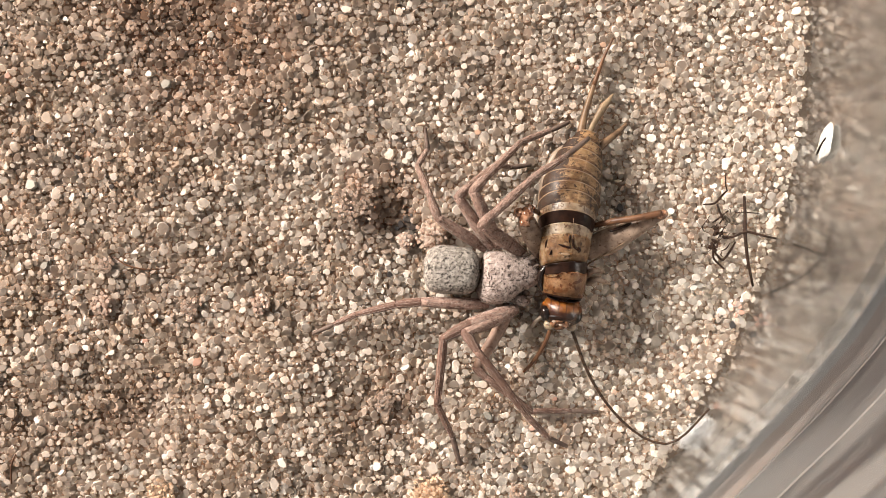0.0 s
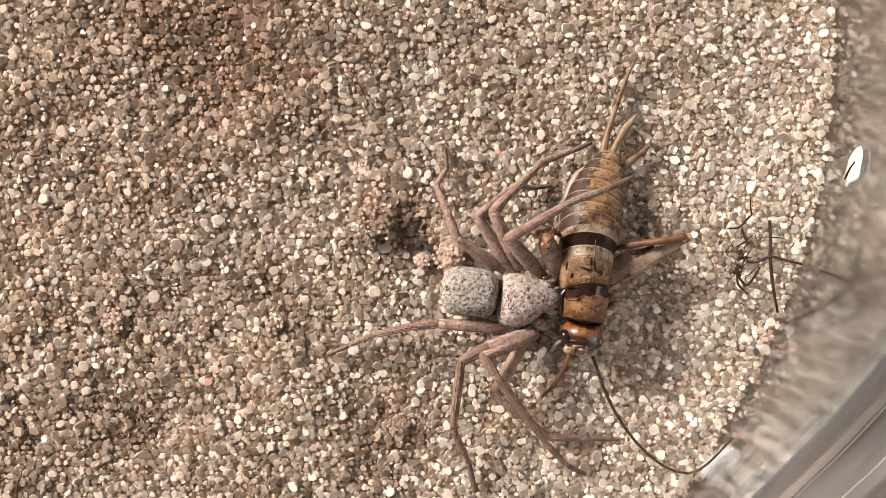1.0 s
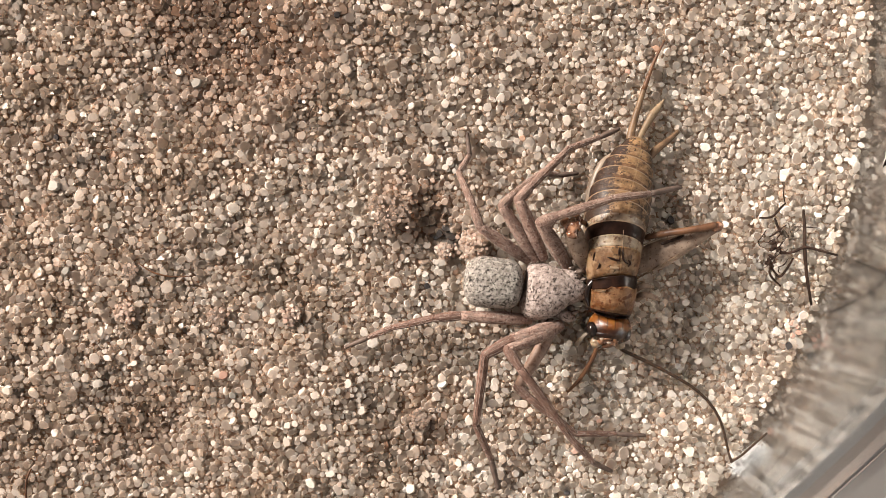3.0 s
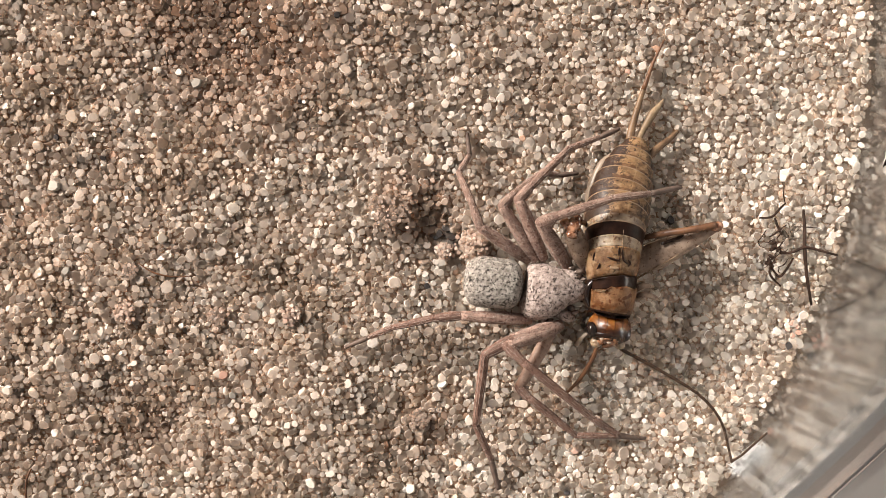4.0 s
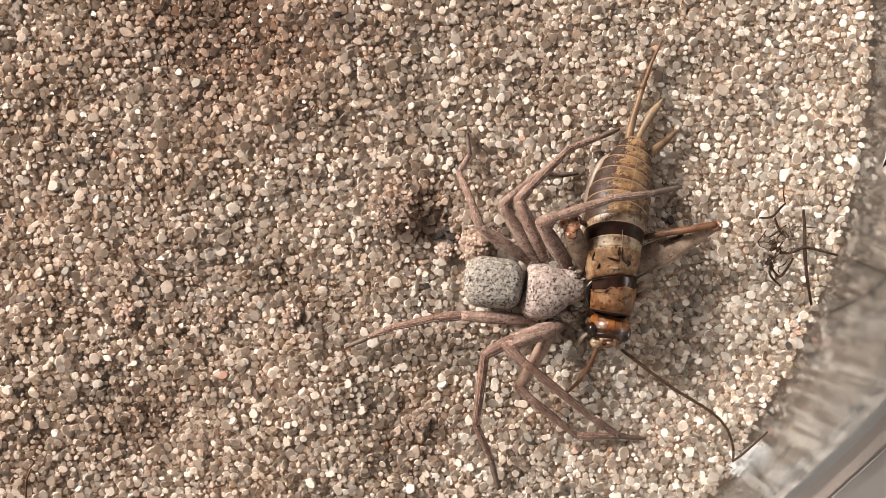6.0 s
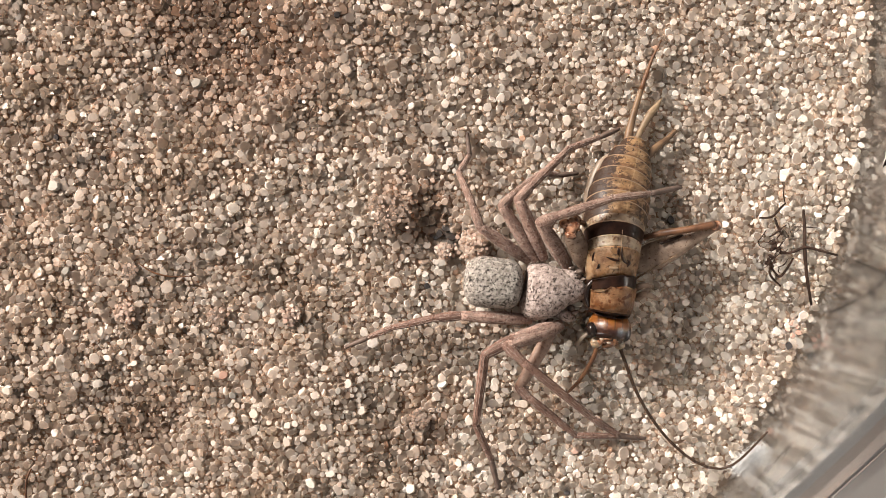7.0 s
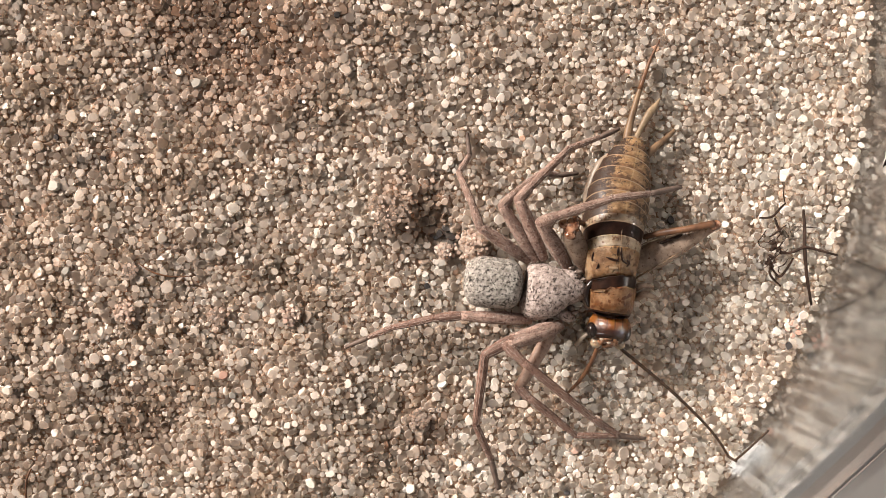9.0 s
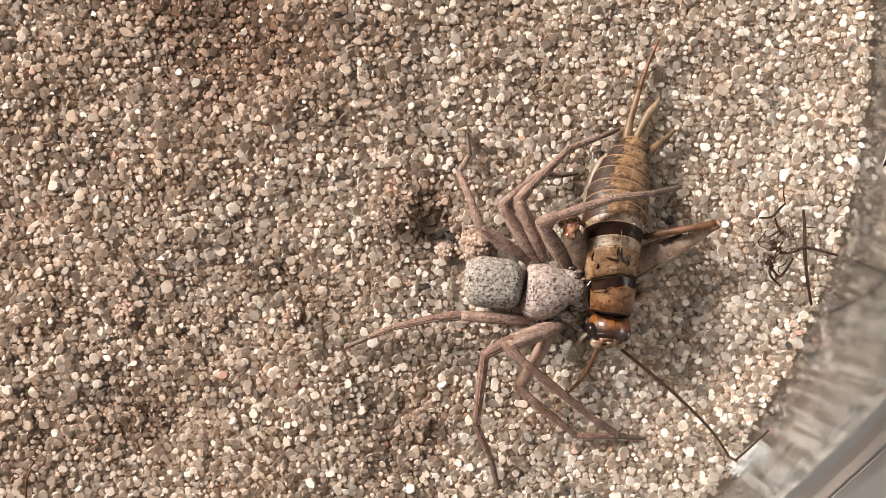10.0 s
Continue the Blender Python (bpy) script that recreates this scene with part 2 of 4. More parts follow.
SPIDER_BARE = skin("bare_brown_leg", [(0.3, (0.18, 0.11, 0.08)), (0.7, (0.32, 0.215, 0.16))], 1.2, 0.5, fine=9, mm=0.04, speck=(5.0, 0.42, (0.6, 0.5, 0.44)))
SPIDER_SHIN = skin("reddish_brown_shin", [(0.3, (0.105, 0.055, 0.04)), (0.7, (0.24, 0.14, 0.105))], 1.4, 0.55, fine=9, mm=0.12, gloss=0.3, speck=(8.0, 0.44, (0.5, 0.41, 0.37)))
SPIDER_TIP = skin("dark_tarsus", [(0.3, (0.065, 0.042, 0.033)), (0.7, (0.14, 0.1, 0.08))], 2, 0.6, fine=9, gloss=0.25)
DUST = quartz("dust_grains", [(0.0, (0.06, 0.048, 0.04)), (0.2, (0.18, 0.14, 0.115)), (0.35, (0.46, 0.39, 0.34)), (1.0, (0.72, 0.64, 0.58))], "island", 0.0, False, matte=True)
JOINT = skin("glossy_joint", [(0.35, (0.07, 0.045, 0.034)), (0.65, (0.26, 0.2, 0.165))], 3.0, 0.25, coat=0.4, mm=0.02)
FUZZ = skin("pale_hairs", [(0.35, (0.2, 0.135, 0.105)), (0.65, (0.4, 0.3, 0.25))], 3, 0.5)
BLACK = skin("glossy_black", [(0.3, (0.006, 0.004, 0.004)), (0.7, (0.014, 0.009, 0.007))], 3, 0.12, gloss=0.3, mm=0.003)

DARKBAND = skin("dark_brown_cuticle", [(0.3, (0.008, 0.004, 0.003)), (0.7, (0.024, 0.011, 0.007))], 1.5, 0.34, gloss=0.12, mm=0.02)
PALE = skin("pale_cuticle", [(0.3, (0.13, 0.078, 0.04)), (0.7, (0.27, 0.18, 0.11))], 1.2, 0.45, coat=0.05, mm=0.02)
CREAM = skin("glossy_cream_cuticle", [(0.35, (0.11, 0.07, 0.04)), (0.65, (0.31, 0.24, 0.165))], 1.4, 0.42, coat=0.08, mm=0.06, speck=(3.0, 0.42, (0.4, 0.25, 0.14)), deep=0.4)
MEMBRANE = skin("cream_membrane", [(0.3, (0.22, 0.165, 0.12)), (0.7, (0.38, 0.3, 0.23))], 1, 0.4, mm=0.01, through=0.15)
ORANGE = skin("orange_cuticle", [(0.4, (0.11, 0.042, 0.02)), (0.6, (0.33, 0.17, 0.1))], 3.2, 0.25, coat=0.4, mm=0.05, speck=(3.0, 0.42, (0.4, 0.25, 0.16)))
PRONOTUM = skin("amber_cuticle", [(0.38, (0.085, 0.032, 0.009)), (0.62, (0.19, 0.105, 0.052))], 1.4, 0.42, coat=0.08, gloss=0.2, mm=0.08, deep=0.4, speck=(2.2, 0.42, (0.45, 0.27, 0.15)))
HORN = skin("brown_horn", [(0.3, (0.055, 0.023, 0.011)), (0.7, (0.15, 0.069, 0.032))], 1.4, 0.5, gloss=0.3, mm=0.01)
CERCUS = skin("tan_brown_cuticle", [(0.3, (0.07, 0.038, 0.02)), (0.7, (0.2, 0.125, 0.07))], 1.0, 0.5, gloss=0.3, mm=0.01)
STRAW = skin("straw_cuticle", [(0.3, (0.1, 0.062, 0.036)), (0.7, (0.27, 0.195, 0.12))], 1.4, 0.5, gloss=0.3, mm=0.01)
FEELER = skin("dark_antenna", [(0.3, (0.015, 0.008, 0.004)), (0.7, (0.05, 0.026, 0.014))], 3, 0.5, mm=0.006, gloss=0.2)
HUSK = skin("dry_brown_husk", [(0.3, (0.04, 0.028, 0.02)), (0.7, (0.16, 0.13, 0.1))], 2, 0.7, gloss=0.2, mm=0.04)
ANT = skin("dry_black_cuticle", [(0.3, (0.01, 0.006, 0.004)), (0.7, (0.045, 0.025, 0.017))], 2, 0.7, gloss=0.1, mm=0.04)


# ---- building helpers ----
ORIGIN = {}


def thing(name, at, label, category, group="", kind=""):
    ob = tagged(new(name), label, category, group, kind)
    ob.location = Vector(at) * MM
    ORIGIN[ob.name] = Vector(at)
    return ob


def part(name, bm, material, parent=None, label="", at=None):
    """Links a bmesh, given in millimetres of the world, as one mesh; at is its pivot."""
    at = Vector(at) if at is not None else (ORIGIN[parent.name].copy() if parent else Vector())
    me = bpy.data.meshes.new(name)
    bmesh.ops.recalc_face_normals(bm, faces=bm.faces)
    for v in bm.verts:
        v.co = (v.co - at) * MM
    for f in bm.faces:
        f.smooth = True
    bm.to_mesh(me)
    bm.free()
    for m in material if isinstance(material, list) else [material]:
        me.materials.append(m)
    ob = new(name, me)
    ORIGIN[ob.name] = at
    if parent:
        ob.parent = parent
        ob.location = (at - ORIGIN[parent.name]) * MM
    else:
        ob.location = at * MM
    if label:
        ob["label"] = label
    return ob


def smooth_path(points, steps=5):
    """A curve through the points (Catmull-Rom)."""
    p = [Vector(q) for q in points]
    p = [2 * p[0] - p[1], *p, 2 * p[-1] - p[-2]]
    out = []
    for i in range(1, len(p) - 2):
        a, b, c, d = p[i - 1 : i + 3]
        for k in range(steps):
            t = k / steps
            out.append(0.5 * (2 * b + (c - a) * t + (2 * a - 5 * b + 4 * c - d) * t * t + (3 * b - a - 3 * c + d) * t ** 3))
    return out + [p[-2]]


def spread(values, n):
    """n values read evenly along a short list."""
    return np.interp(np.linspace(0, 1, n), np.linspace(0, 1, len(values)), values)


def loft(bm, centres, wide, high, sides=12, shear=0.0, slot=0, closed=True, square=1.0):
    """Elliptical rings along a line, capped: wide to the sides and high upwards; square below 1 flattens their four sides."""
    rings, n = [], len(centres)
    for i, c in enumerate(centres):
        along = (centres[min(i + 1, n - 1)] - centres[max(i - 1, 0)]).normalized()
        side = along.cross(Vector((0, 0, 1)))
        side = side.normalized() if side.length > 1e-4 else Vector((1, 0, 0))
        up = side.cross(along)
        ring = []
        for k in range(sides):
            t = 2 * math.pi * k / sides
            lift = math.copysign(abs(math.sin(t)) ** square, math.sin(t)) * high[i]
            ring.append(bm.verts.new(c + side * math.copysign(abs(math.cos(t)) ** square, math.cos(t)) * wide[i] + up * lift + along * shear * lift))
        rings.append(ring)
    faces = []
    for a, b in zip(rings, rings[1:]):
        for k in range(sides):
            faces.append(bm.faces.new((a[k], a[(k + 1) % sides], b[(k + 1) % sides], b[k])))
    if closed:
        faces += [bm.faces.new(rings[0]), bm.faces.new(rings[-1][::-1])]
    for f in faces:
        f.material_index = slot
    return rings


def tube(bm, points, radii, sides=10, steps=5, flat=1.0, slot=0):
    path = smooth_path(points, steps)
    r = spread(radii, len(path))
    return loft(bm, path, r, r * flat, sides, slot=slot)


def ball(bm, at, radii, turn=0.0, detail=2, rough=0.0, seed=0, slot=0):
    made = bmesh.ops.create_icosphere(bm, subdivisions=detail, radius=1.0)["verts"]
    m = Matrix.Translation(at) @ Matrix.Rotation(radians(turn), 4, "Z") @ Matrix.Diagonal((*radii, 1))
    for v in made:
        k = 1 + rough * noise.noise(v.co * 1.3 + Vector((seed * 7.3, seed * 3.1, seed)))
        v.co = m @ (v.co * k)
    for f in {f for v in made for f in v.link_faces}:
        f.material_index = slot
    return made


def hairs(bm, points, radii, count, length, rng, slot=0, flat=1.0):
    """Short stiff hairs standing off a tube."""
    path = smooth_path(points, 4)
    r = spread(radii, len(path))
    for _ in range(count):
        s = rng.random() * (len(path) - 1.01)
        i = int(s)
        base = path[i].lerp(path[i + 1], s - i)
        along = (path[i + 1] - path[i]).normalized()
        side = along.orthogonal().normalized()
        side.rotate(Matrix.Rotation(rng.random() * 2 * math.pi, 3, along))
        start = base + side * r[i] * 0.9
        tip = start + (side * 0.8 + along * rng.uniform(0.2, 0.9)).normalized() * length * rng.uniform(0.6, 1.3)
        across = along.cross(side) * length * 0.07
        vs = [bm.verts.new(start + across), bm.verts.new(start - across), bm.verts.new(start + along * length * 0.12), bm.verts.new(tip)]
        for f in ((0, 1, 3), (1, 2, 3), (2, 0, 3)):
            bm.faces.new([vs[k] for k in f]).material_index = slot


def dust(bm, count, size, rng, slot=1):
    """Fine grains that stick to the upper side of what the bmesh holds already."""
    bmesh.ops.recalc_face_normals(bm, faces=bm.faces)
    faces = [f for f in bm.faces if f.normal.z > -0.2 and f.calc_area() > 1e-4 and len(f.verts) in (3, 4)]
    areas = np.cumsum([f.calc_area() for f in faces])
    spots = []
    for _ in range(count):
        f = faces[int(np.searchsorted(areas, rng.random() * areas[-1]))]
        a, b, c, d = ([v.co for v in f.verts] * 2)[:4]
        u, w = rng.random(), rng.random()
        spots.append((a.lerp(b, u).lerp(d.lerp(c, u), w), f.normal.copy()))
    for n, (p, up) in enumerate(spots):
        s = size * rng.uniform(0.5, 1.4)
        corners = [p + Vector((rng.uniform(-1, 1), rng.uniform(-1, 1), rng.uniform(-1, 1))).normalized() * s for _ in range(3)] + [p + up * s * 1.2, p - up * s * 0.4]
        vs = [bm.verts.new(c) for c in corners]
        for t in ((0, 1, 3), (1, 2, 3), (2, 0, 3), (0, 1, 4), (1, 2, 4), (2, 0, 4)):
            bm.faces.new([vs[k] for k in t]).material_index = slot


# ---- the cup and the sand in it ----
CENTRE, RADIUS = Vector((-23.96, 14.99, 0)), 50.77      # of the cup where the sand meets it
HOLLOWS = [  # x, y, radius, height of the dents and mounds that the animals made, and of dents added for shade
    (0.04, 0.81, 1.5, -0.5), (-0.49, 3.89, 2.2, -0.35), (-3.29, 2.31, 2.2, 0.5), (15.44, -7.32, 3.2, -1.0),
    (-2.94, -9.07, 2.6, -0.1), (-18.69, -11.52, 3.0, -0.5), (-13.44, 12.29, 4.0, -0.7), (6.16, -7.67, 2.2, -0.35),
    (14.21, -12.22, 2.4, 0.5), (-7.84, -9.07, 3.0, 0.4), (-6.44, 7.39, 2.0, -0.4), (-15.89, -3.82, 2.4, -0.3),
    (14.91, -2.94, 2.4, -0.55), (14.04, 2.66, 1.5, -0.5), (1.09, -0.49, 1.2, -0.7)]


LUMPS = np.random.default_rng(11).uniform(-1, 1, (3, 64, 64))


def lumps(x, y, size, layer):
    """Soft random relief with bumps of the given size."""
    u, v = x / size, y / size
    i, j = np.floor(u).astype(int), np.floor(v).astype(int)
    a, b = u - i, v - j
    a, b = a * a * (3 - 2 * a), b * b * (3 - 2 * b)
    g = LUMPS[layer]
    return (g[i % 64, j % 64] * (1 - a) * (1 - b) + g[(i + 1) % 64, j % 64] * a * (1 - b)
            + g[i % 64, (j + 1) % 64] * (1 - a) * b + g[(i + 1) % 64, (j + 1) % 64] * a * b)


def sand_z(x, y):
    """The height of the sand's surface."""
    x, y = np.asarray(x, float), np.asarray(y, float)
    z = 0.17 * np.sin(0.31 * x + 0.9) * np.cos(0.27 * y - 0.4) + 0.09 * np.sin(0.83 * x + 0.55 * y) + 0.05 * np.cos(1.3 * y - 0.7 * x)
    for hx, hy, r, h in HOLLOWS:
        z = z + h * np.exp(-((x - hx) ** 2 + (y - hy) ** 2) / (r * r))
    return z - 0.12 + 0.12 * lumps(x, y, 3.1, 0) + 0.07 * lumps(x + 9, y, 1.3, 1) + 0.07 * lumps(x, y + 5, 0.6, 2)


def grain_shapes(sides, kinds, rng):
    """Unit grains: broken chips with a flat top and bottom, rounded at the edges."""
    levels = ((0.62, -0.62), (0.97, -0.22), (0.98, 0.24), (0.85, 0.52))
    shapes = []
    for _ in range(kinds):
        turn = np.arange(sides) * 2 * np.pi / sides + rng.uniform(-0.28, 0.28, sides) * 2 * np.pi / sides
        wide = rng.uniform(0.84, 1.08, sides)
        co = [(0, 0, -0.64)]
        for r, z in levels:
            k = r * wide * rng.uniform(0.93, 1.07, sides)
            co += list(zip(k * np.cos(turn), k * np.sin(turn), z + rng.uniform(-0.04, 0.04, sides)))
        shapes.append(np.array(co + [(0, 0, 0.58)]))
    tri, last = [], 1 + 4 * sides
    for k in range(sides):
        n = (k + 1) % sides
        tri.append((0, 1 + n, 1 + k))
        for row in range(3):      # the topmost row is the edge that is painted paler
            p, q = 1 + row * sides, 1 + (row + 1) * sides
            tri += [(p + k, p + n, q + n), (p + k, q + n, q + k)]
        tri.append((last - sides + k, last - sides + n, last))
    return shapes, np.array(tri)


def grain_mesh(name, places, sizes, sides, rng):
    shapes, tri = grain_shapes(sides, 24, rng)
    n, m = len(places), len(shapes[0])
    kind = rng.integers(0, len(shapes), n)
    q = rng.normal(size=(n, 4)) * np.array([1, 0.1, 0.1, 1])     # most lie on their flat side
    q /= np.linalg.norm(q, axis=1)[:, None]
    w, x, y, z = q.T
    turn = np.stack([1 - 2 * (y * y + z * z), 2 * (x * y - z * w), 2 * (x * z + y * w), 2 * (x * y + z * w), 1 - 2 * (x * x + z * z),
                     2 * (y * z - x * w), 2 * (x * z - y * w), 2 * (y * z + x * w), 1 - 2 * (x * x + y * y)], 1).reshape(-1, 3, 3)
    stretch = np.stack([rng.uniform(0.95, 1.25, n), rng.uniform(0.8, 1.05, n), rng.uniform(0.5, 0.8, n)], 1) * sizes[:, None]
    local = np.array(shapes)[kind] * stretch[:, None, :]
    co = (np.einsum("nij,nmj->nmi", turn, local) + places[:, None, :]) * MM
    faces = (tri[None] + (np.arange(n) * m)[:, None, None]).reshape(-1, 3)
    me = bpy.data.meshes.new(name)
    me.vertices.add(n * m)
    me.vertices.foreach_set("co", co.astype(np.float32).ravel())
    me.loops.add(len(faces) * 3)
    me.loops.foreach_set("vertex_index", faces.astype(np.int32).ravel())
    me.polygons.add(len(faces))
    me.polygons.foreach_set("loop_start", np.arange(0, len(faces) * 3, 3, dtype=np.int32))
    me.polygons.foreach_set("loop_total", np.full(len(faces), 3, dtype=np.int32))
    me.polygons.foreach_set("use_smooth", np.tile((tri > 0).all(1) & (tri < m - 1).all(1), n))
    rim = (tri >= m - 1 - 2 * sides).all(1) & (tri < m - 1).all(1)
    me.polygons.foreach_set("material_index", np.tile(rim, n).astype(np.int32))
    me.update(calc_edges=True)
    return me


def scatter(step, drop, rng, near):
    """Grain centres over the cup's sand, near (the side where the animals sit) or in the rest."""
    g = np.arange(-RADIUS, RADIUS, step)
    x, y = np.meshgrid(g, g * 0.9)
    x = x + (np.arange(x.shape[0]) % 2)[:, None] * step / 2
    x = (x + rng.uniform(-0.36, 0.36, x.shape) * step).ravel() + CENTRE.x
    y = (y / 0.9 + rng.uniform(-0.36, 0.36, y.shape) * step).ravel() + CENTRE.y
    inside = np.hypot(x - CENTRE.x, y - CENTRE.y) < RADIUS - 0.1
    close = (np.abs(x + 0.5) < 30.5) & (np.abs(y) < 19.5)
    keep = inside & (close if near else ~close)
    x, y = x[keep], y[keep]
    return np.stack([x, y, sand_z(x, y) - drop + rng.uniform(-0.07, 0.075, len(x))], 1)


def build_sand():
    rng = np.random.default_rng(7)
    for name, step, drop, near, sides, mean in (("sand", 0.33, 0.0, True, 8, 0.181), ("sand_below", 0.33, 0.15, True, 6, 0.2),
                                                 ("sand_far", 0.7, 0.0, False, 6, 0.38)):
        p = scatter(step, drop, rng, near)
        sizes = np.clip(mean * np.exp(rng.normal(0, 0.3, len(p))), 0.085, 0.42)
        me = grain_mesh(name, p, sizes, sides, rng)
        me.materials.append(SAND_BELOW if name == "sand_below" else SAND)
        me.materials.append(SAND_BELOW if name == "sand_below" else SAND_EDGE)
        tagged(new(name, me), "loose pale tan quartz sand grains filling the cup", "sand", kind="stuff")
    bm = bmesh.new()
    rings = []
    for i in range(61):
        r, ring = (RADIUS - 0.5) * i / 60, []
        for k in range(180):
            t = 2 * math.pi * k / 180
            x, y = CENTRE.x + r * math.cos(t), CENTRE.y + r * math.sin(t)
            ring.append(bm.verts.new((x, y, float(sand_z(x, y)) - 0.32)) if i else None)
        rings.append(ring)
    mid = bm.verts.new((CENTRE.x, CENTRE.y, float(sand_z(CENTRE.x, CENTRE.y)) - 0.32))
    rings.append([bm.verts.new((v.co.x, v.co.y, -13.9)) for v in rings[60]])
    for k in range(180):
        bm.faces.new((mid, rings[1][k], rings[1][(k + 1) % 180]))
        for a, b in zip(rings[1:], rings[2:]):
            bm.faces.new((a[k], b[k], b[(k + 1) % 180], a[(k + 1) % 180]))
    bm.faces.new(rings[61])
    tagged(part("ground", bm, BED), "bed of packed tan sand under the loose grains", "sand", kind="structure")


RIM_Z = 45.0


def thread_z(t):
    """The height at which the screw thread runs round the wall."""
    return 8.9 + 7.6 * math.tanh(4.7 * math.sin(t + radians(27)))


def build_cup():
    cup = thing("plastic_cup", (CENTRE.x, CENTRE.y, -15), "round clear plastic cup with a stepped wall, holding sand", "cup")

    def revolve(name, rows, material, label="", ripple=0.0, count=540):
        """rows: radius, height and how far each ring follows the thread."""
        bm, rings = bmesh.new(), []
        unrolled = bm.loops.layers.uv.new("unrolled")
        height = np.r_[0, np.cumsum([math.hypot(b[0] - a[0], b[1] - a[1] + 9 * (b[2] - a[2])) for a, b in zip(rows, rows[1:])])]
        for r, z, slant in rows:
            ring = []
            for k in range(count):
                t = 2 * math.pi * k / count
                wave = ripple * (noise.noise(Vector((math.cos(t) * 22, math.sin(t) * 22, z * 0.02))) + 0.6 * noise.noise(Vector((math.cos(t) * 9, math.sin(t) * 9, 5 + z * 0.05))))
                tilt = slant * thread_z(t)
                ring.append(bm.verts.new((CENTRE.x + (r + wave) * math.cos(t), CENTRE.y + (r + wave) * math.sin(t), z + tilt)))
            rings.append(ring)
        for n, (a, b) in enumerate(zip(rings, rings[1:] + rings[:1])):
            for k in range(count):
                f = bm.faces.new((a[k], a[(k + 1) % count], b[(k + 1) % count], b[k]))
                for corner, (i, j) in zip(f.loops, ((k, n), (k + 1, n), (k + 1, n + 1), (k, n + 1))):
                    corner[unrolled].uv = (i * 2 * math.pi * RADIUS / count, height[min(j, len(rows) - 1)])
        made = part(name, bm, material, cup, label)
        made.data.set_sharp_from_angle(angle=radians(35))
        return made

    r, s = RADIUS, 0.05
    revolve("lower_wall", [(r - 14 * s, -14, 0), (r, 0, 0), (r + 0.22, 0, 0.5), (r + 0.45, 0, 1),
                           (r + 1.35, 0, 1), (r + 1.12, 0, 0.5), (r + 0.9, 0, 0), (r - 14 * s + 0.9, -14, 0)], CUP, ripple=0.015)
    q = r + 1.35
    revolve("ledge", [(q, -0.9, 1), (q, 0.25, 1), (q + 1.5, 0.5, 1), (q + 1.5, -0.7, 1)], RIM, "thicker clear plastic step")
    revolve("upper_wall", [(q + 0.35, 0.55, 1), (q + 0.8, 2.4, 1), (q + 0.35, 3.2, 1), (q + 1.0, 3.9, 1), (q + 1.2, 5.4, 1), (q + 0.7, 6.2, 1), (q + 1.4, 7.0, 1),
                           (q + 1.7, 10.0, 1), (q + 2.2, RIM_Z, 0), (q + 3.1, RIM_Z, 0), (q + 2.6, 10.0, 1), (q + 1.6, 0.6, 1)], UPPER, "upper wall with a moulded screw thread", ripple=0.05)
    q += 1.6
    revolve("rim", [(q + 1.0 + 1.2 * math.cos(t), RIM_Z + 1.1 + 1.2 * math.sin(t), 0) for t in np.linspace(0, 2 * math.pi, 9)[:-1]], RIM, "rolled clear plastic lip")
    bm = bmesh.new()
    loft(bm, [Vector((CENTRE.x, CENTRE.y, z)) for z in (-15.0, -14.9, -14.1, -14.0)], [r - 1.6, r - 0.6, r - 0.3, r - 0.6], [r - 1.6, r - 0.6, r - 0.3, r - 0.6], 180)
    part("base", bm, RIM, cup)
    # a punched air hole: a whitened blister with a slit
    t = math.atan2(5.1 - CENTRE.y, 27.0 - CENTRE.x)
    out = Vector((math.cos(t), math.sin(t), 0))
    along = Vector((-out.y, out.x, 0))
    spot = CENTRE + out * (RADIUS - 0.05) + Vector((0, 0, 4.2))
    tilted = (Vector((0, 0, 1)) * 0.72 + along * 0.69).normalized()
    bm = bmesh.new()
    for v in ball(bm, (0, 0, 0), (1, 1, 1), 0, 3, 0.7, 4):
        c = v.co.copy()
        v.co = spot + tilted * c.x * 1.12 + tilted.cross(out) * c.y * 0.95 + out * c.z * 0.14
    hole = part("air_hole", bm, PUNCH, cup, "whitened punched air hole")
    bm = bmesh.new()
    for v in ball(bm, (0, 0, 0), (1, 1, 1), 0, 2):
        c = v.co.copy()
        v.co = spot - out * 0.14 + tilted * (c.x * 0.75 - 0.1) + tilted.cross(out) * (c.y * 0.16 - 0.04) + out * c.z * 0.1
    part("slit", bm, BLACK, hole, "dark slit")
    return cup


def build_table():
    bm = bmesh.new()
    bmesh.ops.create_cube(bm, size=1.0)
    for v in bm.verts:
        v.co = Vector((v.co.x * 500, v.co.y * 380, v.co.z * 28 - 29.05))
    bmesh.ops.bevel(bm, geom=bm.edges[:], offset=3, segments=2, affect="EDGES")
    ob = part("table", bm, TABLE)
    for f in ob.data.polygons:
        f.use_smooth = False
    tagged(ob, "plain grey laminate table top under the cup", "table", kind="structure")


